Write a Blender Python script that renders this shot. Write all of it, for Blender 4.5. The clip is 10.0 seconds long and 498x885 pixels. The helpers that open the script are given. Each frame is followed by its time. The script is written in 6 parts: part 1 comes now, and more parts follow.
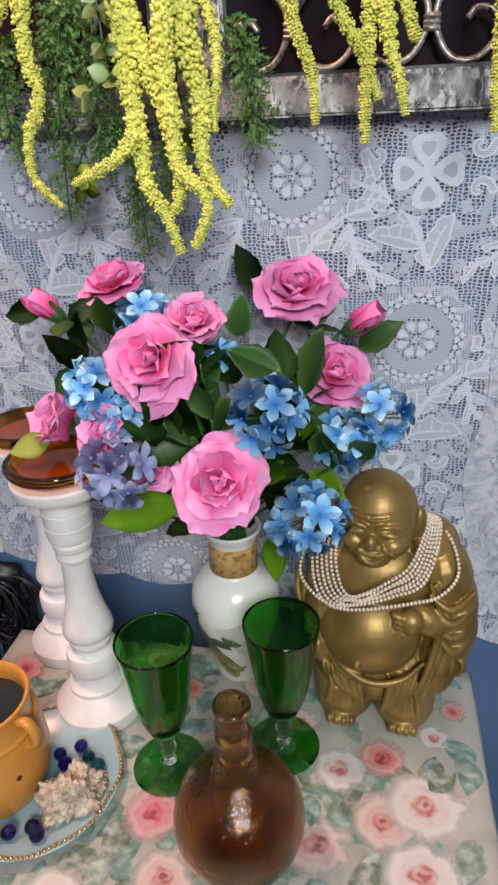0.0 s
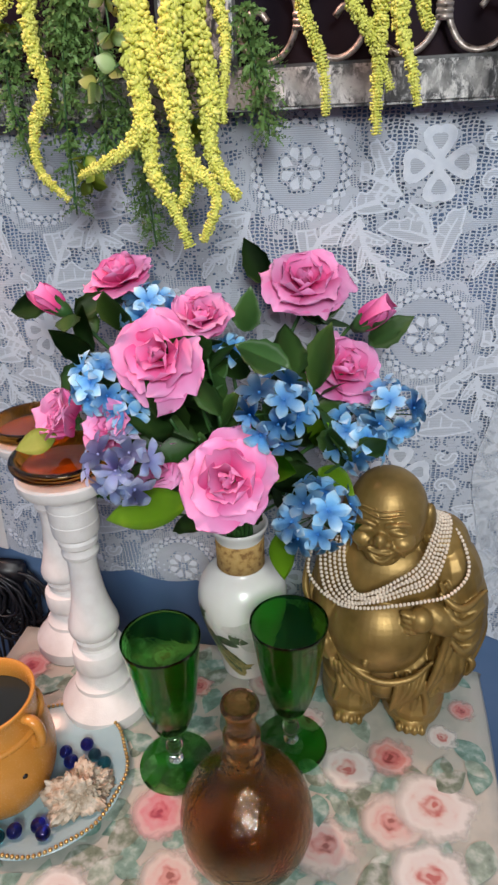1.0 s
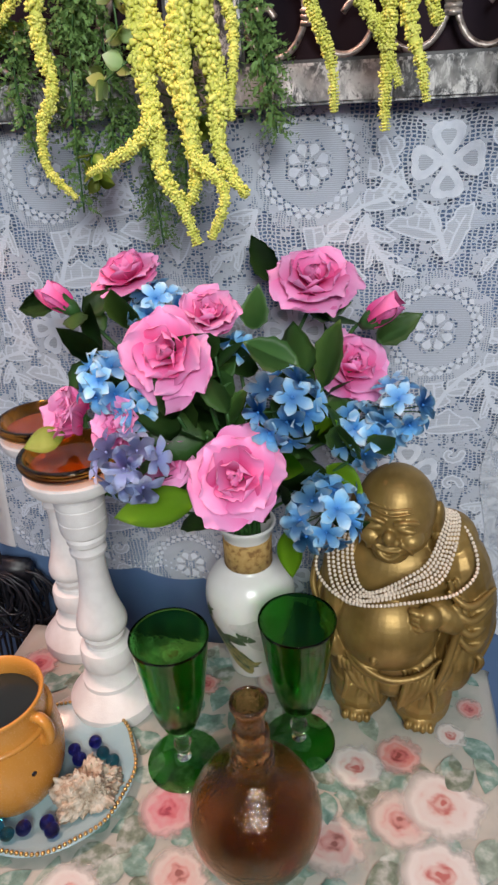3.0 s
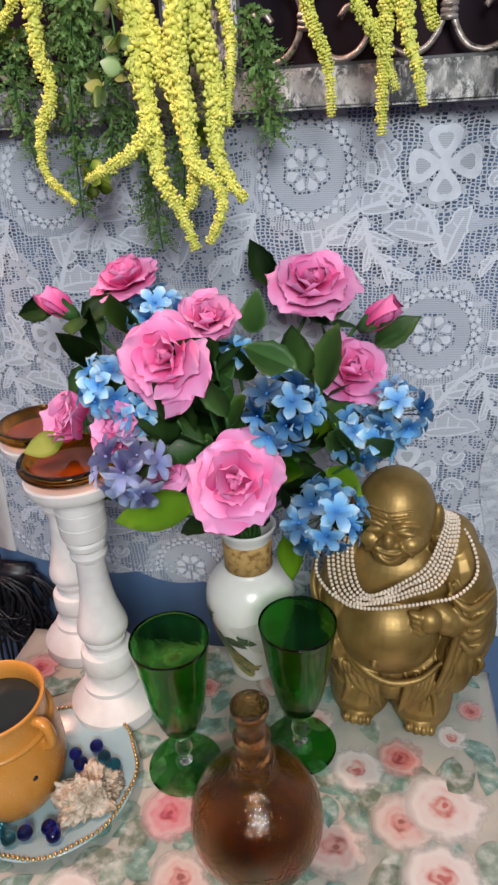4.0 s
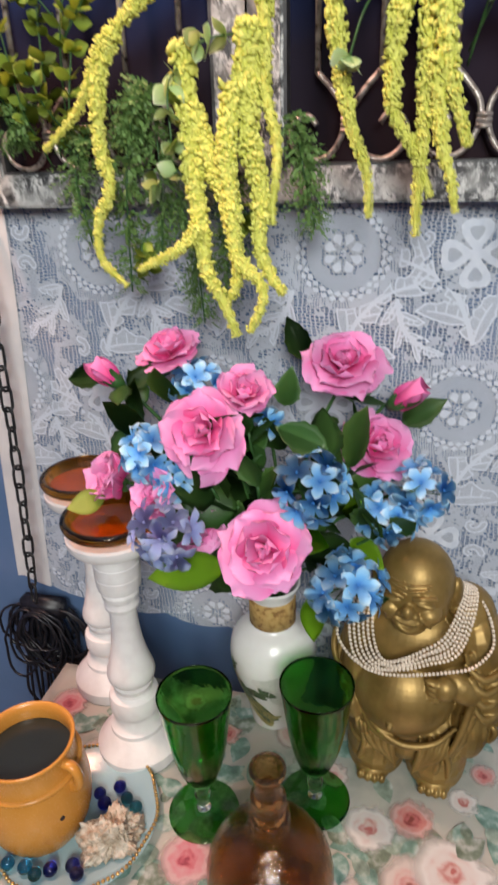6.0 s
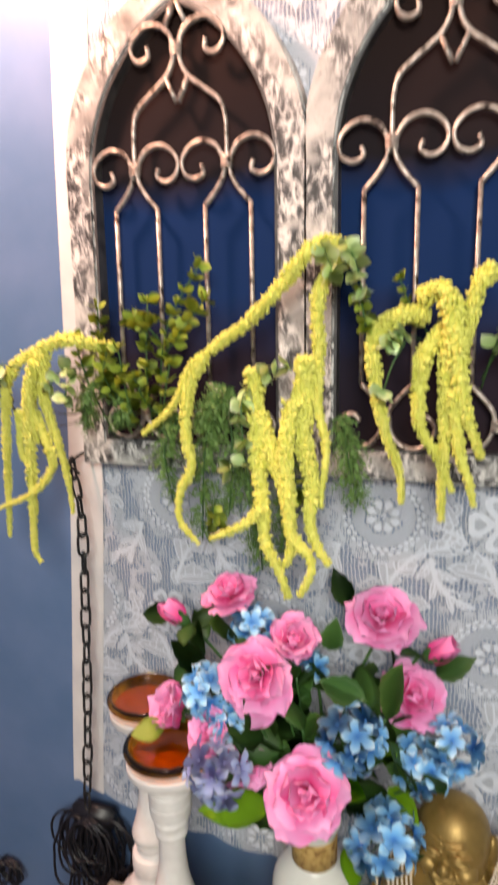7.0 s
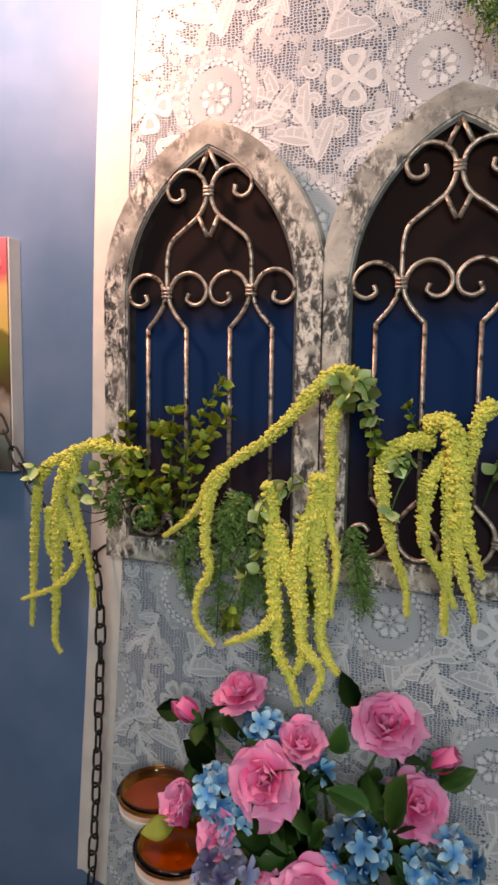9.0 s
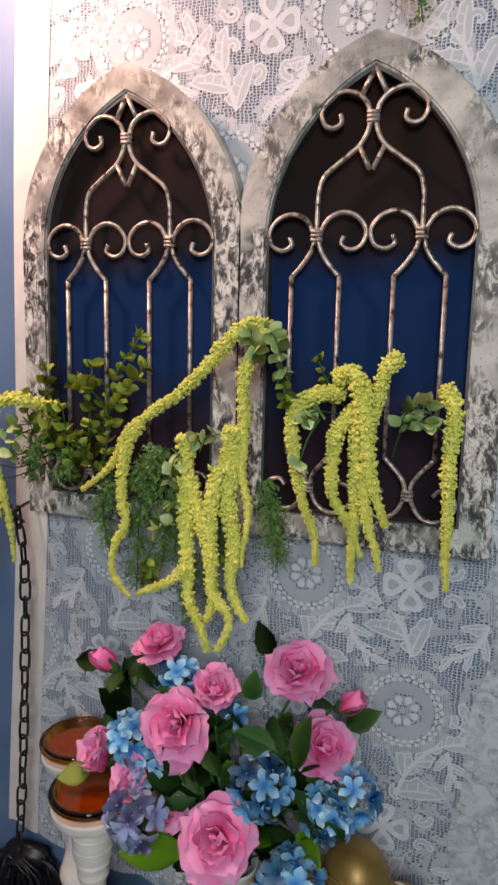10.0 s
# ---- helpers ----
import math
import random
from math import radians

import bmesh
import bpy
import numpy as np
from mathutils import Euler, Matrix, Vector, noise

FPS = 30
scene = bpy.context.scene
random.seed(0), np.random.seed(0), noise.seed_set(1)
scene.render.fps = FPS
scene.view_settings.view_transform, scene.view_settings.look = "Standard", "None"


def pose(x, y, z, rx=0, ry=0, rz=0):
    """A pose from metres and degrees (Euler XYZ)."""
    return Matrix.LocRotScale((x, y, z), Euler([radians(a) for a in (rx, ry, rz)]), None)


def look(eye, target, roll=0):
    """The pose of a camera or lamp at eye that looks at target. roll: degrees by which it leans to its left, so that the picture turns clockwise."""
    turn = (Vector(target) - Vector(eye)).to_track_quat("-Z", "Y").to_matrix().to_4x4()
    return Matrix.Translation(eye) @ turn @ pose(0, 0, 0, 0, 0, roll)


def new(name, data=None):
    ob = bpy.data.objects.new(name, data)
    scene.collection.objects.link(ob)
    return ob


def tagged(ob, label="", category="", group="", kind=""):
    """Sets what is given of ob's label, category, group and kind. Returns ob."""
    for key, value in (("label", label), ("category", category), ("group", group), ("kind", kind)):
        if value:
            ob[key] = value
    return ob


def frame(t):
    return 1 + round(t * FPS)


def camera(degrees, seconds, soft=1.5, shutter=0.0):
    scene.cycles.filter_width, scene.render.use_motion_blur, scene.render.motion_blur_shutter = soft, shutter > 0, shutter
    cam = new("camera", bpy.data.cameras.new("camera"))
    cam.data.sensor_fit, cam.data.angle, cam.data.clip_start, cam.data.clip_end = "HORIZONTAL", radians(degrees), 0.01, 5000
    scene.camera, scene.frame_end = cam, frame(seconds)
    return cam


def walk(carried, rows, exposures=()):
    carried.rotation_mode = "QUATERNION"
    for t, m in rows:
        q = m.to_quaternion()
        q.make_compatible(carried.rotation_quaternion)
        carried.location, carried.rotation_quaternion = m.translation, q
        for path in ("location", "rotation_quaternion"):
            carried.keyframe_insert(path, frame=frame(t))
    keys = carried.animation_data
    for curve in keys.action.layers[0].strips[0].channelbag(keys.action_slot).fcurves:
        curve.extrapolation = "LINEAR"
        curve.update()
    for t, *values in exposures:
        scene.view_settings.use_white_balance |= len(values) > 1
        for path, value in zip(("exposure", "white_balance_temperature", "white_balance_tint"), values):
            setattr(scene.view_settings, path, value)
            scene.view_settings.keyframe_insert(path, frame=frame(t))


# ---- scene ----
cam = camera(42.0, 10.0, soft=2.6, shutter=0.4)
# seconds, x, y, z, then the turn about x, y and z in degrees
PATH = [
    (0.0, -0.0032, -0.6583, 1.3404, 63.923, 2.265, 9.937),
    (0.5, -0.0058, -0.6562, 1.3405, 63.777, 2.104, 10.019),
    (1.0, -0.0086, -0.6528, 1.338, 63.571, 2.322, 10.229),
    (1.5, -0.0109, -0.6529, 1.3386, 63.626, 2.352, 10.516),
    (2.0, -0.0107, -0.6536, 1.3372, 63.53, 2.571, 10.594),
    (2.5, -0.012, -0.6529, 1.3371, 63.437, 2.496, 10.588),
    (4.0, -0.0109, -0.6533, 1.3388, 63.638, 2.87, 10.425),
    (4.5, -0.0107, -0.658, 1.3411, 64.08, 2.831, 10.461),
    (5.0, -0.0131, -0.6588, 1.3403, 63.856, 2.784, 10.705),
    (5.2, -0.0153, -0.6574, 1.3429, 63.661, 3.051, 10.432),
    (6.3, -0.0022, -0.669, 1.4286, 67.529, 1.46, 16.086),
    (6.5, 0.002, -0.6878, 1.4504, 73.212, 2.555, 18.634),
    (6.8, 0.0046, -0.7093, 1.4987, 75.763, 1.165, 18.702),
    (7.0, 0.0178, -0.7296, 1.5233, 79.279, 0.912, 19.417),
    (7.5, 0.0284, -0.7602, 1.5825, 84.756, -0.63, 22.061),
    (8.0, 0.0342, -0.7632, 1.591, 84.838, -0.733, 21.518),
    (8.5, 0.0341, -0.7646, 1.5872, 84.616, -0.712, 21.3),
    (9.0, 0.0218, -0.7734, 1.5897, 84.327, -0.742, 20.303),
    (9.5, 0.0515, -0.7695, 1.5859, 83.101, -0.394, 16.337),
    (10.0, 0.0836, -0.7575, 1.5717, 81.728, -1.289, 17.738),
]
EXPOSURES = [(0.0, 0.58, 6150, 4), (5.2, 0.58, 6150, 4), (6.3, 0.64, 6400, 4), (6.5, 0.66, 6450, 4), (7.0, 0.68, 6900, 3), (7.5, -0.25, 6900, 0), (9.0, -0.29, 6850, -1), (9.5, -0.25, 6500, -1), (10.0, -0.19, 6250, -1)]
walk(cam, [(t, pose(x, y, z, rx, ry, rz)) for t, x, y, z, rx, ry, rz in PATH], EXPOSURES)

# ---- light ----
world = bpy.data.worlds.new("room_air")
scene.world = world
world.use_nodes = True
world.node_tree.nodes["Background"].inputs["Color"].default_value = (0.42, 0.45, 0.55, 1)
world.node_tree.nodes["Background"].inputs["Strength"].default_value = 0.25


def bulb(name, at, watts, colour, radius):
    data = bpy.data.lights.new(name, "POINT")
    data.energy, data.color, data.shadow_soft_size = watts, colour, radius
    ob = new(name, data)
    ob.location = at
    return ob


ceiling_lamp = bpy.data.lights.new("ceiling_lamp", "AREA")
ceiling_lamp.shape, ceiling_lamp.size, ceiling_lamp.energy, ceiling_lamp.color = "DISK", 0.60, 19.5, (1.0, 0.965, 0.93)
lamp = new("ceiling_lamp", ceiling_lamp)
lamp.matrix_world = look((0.28, -1.60, 1.99), (-0.1, -0.1, 1.2))
bulb("wall_bulb", (-0.61, -0.24, 2.14), 30.0, (1.0, 0.53, 0.40), 0.05)

# ---- materials ----
def material(name, colour=(0.8, 0.8, 0.8), rough=0.5, metal=0.0, spec=0.5):
    """A node material, its shader, and a function that adds and links nodes."""
    m = bpy.data.materials.new(name)
    m.use_nodes = True
    nodes, links = m.node_tree.nodes, m.node_tree.links
    bsdf = nodes["Principled BSDF"]
    bsdf.inputs["Base Color"].default_value = (*colour, 1)
    bsdf.inputs["Roughness"].default_value = rough
    bsdf.inputs["Metallic"].default_value = metal
    bsdf.inputs["Specular IOR Level"].default_value = spec

    def add(kind, *ins, **sets):
        n = nodes.new(kind)
        for k, v in sets.items():
            setattr(n, k, v)
        for i, v in ins:
            if isinstance(v, bpy.types.NodeSocket):
                links.new(v, n.inputs[i])
            else:
                n.inputs[i].default_value = v
        return n
    return m, bsdf, add, links


def ramp(add, fac, *stops):
    n = add("ShaderNodeValToRGB", (0, fac))
    e = n.color_ramp.elements
    while len(e) < len(stops):
        e.new(0.5)
    for k, (p, c) in zip(e, stops):
        k.position, k.color = p, (*c, 1) if len(c) == 3 else c
    return n.outputs["Color"]


def mix(add, fac, a, b, blend="MIX"):
    n = add("ShaderNodeMix", data_type="RGBA", blend_type=blend)
    for i, v in ((0, fac), (6, a), (7, b)):
        if isinstance(v, bpy.types.NodeSocket):
            n.id_data.links.new(v, n.inputs[i])
        else:
            n.inputs[i].default_value = (*v, 1) if isinstance(v, tuple) else v
    return n.outputs[2]


def bump(add, bsdf, links, height, strength=0.2, distance=0.002):
    n = add("ShaderNodeBump", ("Height", height), ("Strength", strength), ("Distance", distance))
    links.new(n.outputs[0], bsdf.inputs["Normal"])


def mottled(name, stops, scale=60.0, rough=0.5, metal=0.0, detail=5.0, bumps=0.1, spec=0.5, rough_var=0.1, fine=600.0):
    m, b, add, links = material(name, stops[0][1], rough, metal, spec)
    co = add("ShaderNodeTexCoord").outputs["Object"]
    n = add("ShaderNodeTexNoise", ("Vector", co), ("Scale", scale), ("Detail", detail))
    links.new(ramp(add, n.outputs[0], *stops), b.inputs["Base Color"])
    g = add("ShaderNodeTexNoise", ("Vector", co), ("Scale", fine), ("Detail", 2.0))
    s = add("ShaderNodeMath", (0, n.outputs[0]), (1, g.outputs[0]), operation="ADD")
    r = add("ShaderNodeMapRange", ("Value", g.outputs[0]), ("To Min", rough - rough_var), ("To Max", rough + rough_var))
    links.new(r.outputs[0], b.inputs["Roughness"])
    bump(add, b, links, s.outputs[0], bumps, 0.001)
    return m


def glass(name, colour, rough=0.03, ior=1.45, bumps=0.12, scale=90.0):
    m, b, add, links = material(name, colour, rough)
    b.inputs["Transmission Weight"].default_value = 1.0
    b.inputs["IOR"].default_value = ior
    co = add("ShaderNodeTexCoord").outputs["Object"]
    n = add("ShaderNodeTexNoise", ("Vector", co), ("Scale", scale), ("Detail", 2.0))
    bump(add, b, links, n.outputs[0], bumps, 0.002)
    return m


blue_wall = mottled("blue_wall_paint", [(0.35, (0.095, 0.168, 0.315)), (0.65, (0.125, 0.198, 0.36))], 9, 0.5, bumps=0.08, fine=250, spec=0.3)
white_cloth = mottled("white_cloth", [(0.3, (0.55, 0.55, 0.57)), (0.7, (0.66, 0.655, 0.655))], 25, 0.9, bumps=0.3, fine=900)
white_paint = mottled("white_paint", [(0.35, (0.71, 0.67, 0.655)), (0.6, (0.80, 0.77, 0.755))], 40, 0.55, bumps=0.2)
amber_glass = glass("amber_glass", (0.64, 0.25, 0.025))
bottle_glass = glass("brown_amber_glass", (0.73, 0.46, 0.20), 0.10, bumps=0.5, scale=260.0)
green_glass = glass("green_glass", (0.17, 0.60, 0.125), bumps=0.25)
clear_glass = glass("clear_glass", (0.85, 0.95, 0.9))
gold_paint = mottled("gold_paint", [(0.3, (0.19, 0.12, 0.032)), (0.6, (0.33, 0.215, 0.066))], 30, 0.44, 0.5, bumps=0.12)
iron = mottled("worn_iron", [(0.34, (0.035, 0.024, 0.02)), (0.42, (0.30, 0.25, 0.225)), (0.7, (0.60, 0.54, 0.50))], 140, 0.38, 0.5, bumps=0.2)
dark_iron = mottled("dark_iron", [(0.3, (0.012, 0.012, 0.014)), (0.7, (0.03, 0.03, 0.032))], 90, 0.45, 0.3)
mug_glaze = mottled("ochre_glaze", [(0.3, (0.52, 0.22, 0.035)), (0.7, (0.62, 0.28, 0.055))], 20, 0.25, bumps=0.08)
jug_disc_black = material("dark_jug_disc", (0.02, 0.025, 0.022), 0.2)[0]
lime = mottled("lime_bract", [(0.3, (0.55, 0.57, 0.09)), (0.7, (0.75, 0.75, 0.20))], 150, 0.85)
steel_edge = mottled("steel_edge", [(0.3, (0.035, 0.035, 0.038)), (0.7, (0.10, 0.10, 0.105))], 60, 0.5, 0.3)


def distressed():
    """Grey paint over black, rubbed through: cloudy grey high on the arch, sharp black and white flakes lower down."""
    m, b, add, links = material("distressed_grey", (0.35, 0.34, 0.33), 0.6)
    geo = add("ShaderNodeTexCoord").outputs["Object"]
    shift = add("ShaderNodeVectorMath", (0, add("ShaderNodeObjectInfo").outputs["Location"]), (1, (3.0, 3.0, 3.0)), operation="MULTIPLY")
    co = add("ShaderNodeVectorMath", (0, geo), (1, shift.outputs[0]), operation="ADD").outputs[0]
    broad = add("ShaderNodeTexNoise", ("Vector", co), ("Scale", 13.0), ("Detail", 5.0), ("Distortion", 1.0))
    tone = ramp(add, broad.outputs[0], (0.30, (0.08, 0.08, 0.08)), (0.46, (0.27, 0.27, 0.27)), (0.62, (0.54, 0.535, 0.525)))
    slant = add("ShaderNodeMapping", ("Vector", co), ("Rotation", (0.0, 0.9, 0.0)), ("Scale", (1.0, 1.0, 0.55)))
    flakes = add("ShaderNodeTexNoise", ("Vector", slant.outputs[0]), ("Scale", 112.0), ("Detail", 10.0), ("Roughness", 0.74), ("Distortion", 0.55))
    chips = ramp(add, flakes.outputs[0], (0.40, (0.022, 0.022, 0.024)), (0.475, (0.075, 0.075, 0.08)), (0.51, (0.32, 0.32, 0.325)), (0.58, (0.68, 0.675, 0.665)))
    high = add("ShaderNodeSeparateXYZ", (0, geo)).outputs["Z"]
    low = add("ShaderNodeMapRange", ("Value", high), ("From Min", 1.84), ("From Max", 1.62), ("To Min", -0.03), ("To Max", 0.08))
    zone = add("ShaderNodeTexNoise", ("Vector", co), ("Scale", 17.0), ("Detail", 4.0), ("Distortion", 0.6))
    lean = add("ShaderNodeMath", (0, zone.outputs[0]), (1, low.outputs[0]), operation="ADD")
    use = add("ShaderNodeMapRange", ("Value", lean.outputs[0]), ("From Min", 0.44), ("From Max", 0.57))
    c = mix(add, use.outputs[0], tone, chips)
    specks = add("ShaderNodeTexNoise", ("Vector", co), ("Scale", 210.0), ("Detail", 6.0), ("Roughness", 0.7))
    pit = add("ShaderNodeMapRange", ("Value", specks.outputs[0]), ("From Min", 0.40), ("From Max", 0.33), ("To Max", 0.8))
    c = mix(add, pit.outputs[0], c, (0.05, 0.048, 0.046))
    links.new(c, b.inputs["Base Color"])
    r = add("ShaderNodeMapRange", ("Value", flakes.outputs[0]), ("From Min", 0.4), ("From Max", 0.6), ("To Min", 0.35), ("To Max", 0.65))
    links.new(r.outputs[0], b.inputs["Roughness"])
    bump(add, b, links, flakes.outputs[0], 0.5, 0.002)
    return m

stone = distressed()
cork = mottled("cork", [(0.35, (0.22, 0.11, 0.03)), (0.5, (0.45, 0.28, 0.09)), (0.7, (0.52, 0.35, 0.13))], 160, 0.8, bumps=0.3)


def gradient(name, axis, lo, hi, stops, rough=0.55, bumps=0.15, scale=200.0, sheen=0.0, through_light=0.0):
    """Colour along a local axis ('r': away from the axis), with fine veins."""
    m, b, add, links = material(name, stops[0][1], rough)
    co = add("ShaderNodeTexCoord").outputs["Object"]
    if axis == "r":
        flat = add("ShaderNodeVectorMath", (0, co), (1, (1, 1, 0)), operation="MULTIPLY")
        v = add("ShaderNodeVectorMath", (0, flat.outputs[0]), operation="LENGTH").outputs["Value"]
    else:
        v = add("ShaderNodeSeparateXYZ", (0, co)).outputs[axis]
    n = add("ShaderNodeTexNoise", ("Vector", co), ("Scale", scale), ("Detail", 3.0))
    f = add("ShaderNodeMapRange", ("Value", v), ("From Min", lo), ("From Max", hi))
    w = add("ShaderNodeMath", (0, n.outputs[0]), (1, 0.22), operation="MULTIPLY_ADD")
    links.new(f.outputs[0], w.inputs[2])
    w.inputs[1].default_value = 0.22
    k = add("ShaderNodeMath", (0, w.outputs[0]), (1, 0.11), operation="SUBTRACT")
    col = ramp(add, k.outputs[0], *stops)
    rand = add("ShaderNodeObjectInfo").outputs["Random"]
    shift = add("ShaderNodeMapRange", ("Value", rand), ("To Min", 0.86), ("To Max", 1.1))
    hsv = add("ShaderNodeHueSaturation", ("Value", shift.outputs[0]), ("Color", col))
    links.new(hsv.outputs[0], b.inputs["Base Color"])
    bump(add, b, links, n.outputs[0], bumps, 0.001)
    if through_light:
        t = add("ShaderNodeBsdfTranslucent", ("Color", hsv.outputs[0]))
        mx = add("ShaderNodeMixShader", (0, through_light), (1, b.outputs[0]), (2, t.outputs[0]))
        links.new(mx.outputs[0], m.node_tree.nodes["Material Output"].inputs["Surface"])
    return m


rose_petal = gradient("rose_petal", "Z", 0.004, 0.036, [(0.0, (0.84, 0.07, 0.34)), (0.32, (0.91, 0.20, 0.53)), (0.70, (0.93, 0.34, 0.68)), (1.0, (0.95, 0.46, 0.78))], 0.65, 0.05, 160, through_light=0.30)
blue_petal = gradient("blue_petal", "r", 0.001, 0.0162, [(0.0, (0.04, 0.22, 0.62)), (0.38, (0.17, 0.46, 0.82)), (0.72, (0.36, 0.66, 0.92)), (1.0, (0.68, 0.86, 0.96))], 0.6, 0.1, 200, through_light=0.08)
violet_petal = gradient("violet_petal", "r", 0.001, 0.0162, [(0.0, (0.34, 0.37, 0.72)), (0.5, (0.50, 0.60, 0.90)), (1.0, (0.68, 0.78, 0.95))], 0.6, 0.1, 200, through_light=0.22)
rose_leaf = gradient("rose_leaf", "X", -0.01, 0.02, [(0.0, (0.040, 0.105, 0.024)), (0.6, (0.075, 0.165, 0.036)), (1.0, (0.125, 0.24, 0.055))], 0.42, 0.25, 120, through_light=0.15)
lime_leaf = gradient("lime_leaf", "Z", 0.0, 0.09, [(0.0, (0.20, 0.40, 0.015)), (0.6, (0.34, 0.62, 0.03)), (1.0, (0.42, 0.68, 0.05))], 0.32, 0.3, 90, through_light=0.2)
soft_leaf = gradient("soft_leaf", "Z", 0.0, 0.02, [(0.0, (0.22, 0.31, 0.04)), (0.6, (0.37, 0.47, 0.07)), (1.0, (0.50, 0.59, 0.14))], 0.5, 0.2, 160, through_light=0.25)
pale_leaf = gradient("pale_leaf", "Z", 0.0, 0.02, [(0.0, (0.40, 0.56, 0.22)), (0.6, (0.60, 0.74, 0.40)), (1.0, (0.80, 0.88, 0.70))], 0.5, 0.2, 160, through_light=0.25)
fern_leaf = mottled("fern_leaf", [(0.3, (0.085, 0.165, 0.04)), (0.7, (0.19, 0.33, 0.09))], 90, 0.6)
stem_green = mottled("stem_green", [(0.3, (0.025, 0.08, 0.02)), (0.7, (0.05, 0.13, 0.03))], 90, 0.5)
twig_brown = mottled("twig_brown", [(0.3, (0.03, 0.02, 0.012)), (0.7, (0.07, 0.045, 0.03))], 90, 0.7)
dark_wood = mottled("dark_wood", [(0.3, (0.06, 0.03, 0.015)), (0.7, (0.14, 0.07, 0.035))], 40, 0.45)
floor_wood = mottled("floor_wood", [(0.3, (0.10, 0.06, 0.035)), (0.7, (0.2, 0.13, 0.08))], 12, 0.5)
pearl = material("pearl", (0.76, 0.65, 0.53), 0.25)[0]
pearl.node_tree.nodes["Principled BSDF"].inputs["Coat Weight"].default_value = 0.5
plate_glaze = mottled("pale_blue_glaze", [(0.3, (0.23, 0.36, 0.41)), (0.7, (0.33, 0.46, 0.49))], 15, 0.2)
plate_gold = mottled("gold_rim", [(0.3, (0.42, 0.26, 0.08)), (0.7, (0.58, 0.40, 0.16))], 60, 0.3, 0.8)
marble_navy = glass("navy_glass", (0.01, 0.02, 0.30))
marble_teal = glass("teal_glass", (0.02, 0.22, 0.30))
marble_cyan = glass("cyan_glass", (0.08, 0.42, 0.60))
shell_rock = mottled("shell_rock", [(0.3, (0.28, 0.19, 0.12)), (0.5, (0.52, 0.43, 0.33)), (0.72, (0.66, 0.60, 0.51))], 120, 0.75, bumps=0.8)
vase_glaze = mottled("white_vase_glaze", [(0.3, (0.74, 0.72, 0.69)), (0.7, (0.82, 0.81, 0.79))], 30, 0.22)
vase_green = mottled("painted_green", [(0.3, (0.025, 0.055, 0.025)), (0.7, (0.10, 0.15, 0.07))], 120, 0.3)
vase_yellow = mottled("painted_yellow", [(0.3, (0.20, 0.18, 0.05)), (0.7, (0.42, 0.36, 0.14))], 120, 0.3)
vase_grey = mottled("painted_grey_wash", [(0.3, (0.50, 0.52, 0.47)), (0.7, (0.66, 0.62, 0.60))], 90, 0.3)
black_cord = mottled("black_cord", [(0.3, (0.006, 0.006, 0.009)), (0.7, (0.016, 0.016, 0.022))], 200, 0.4)


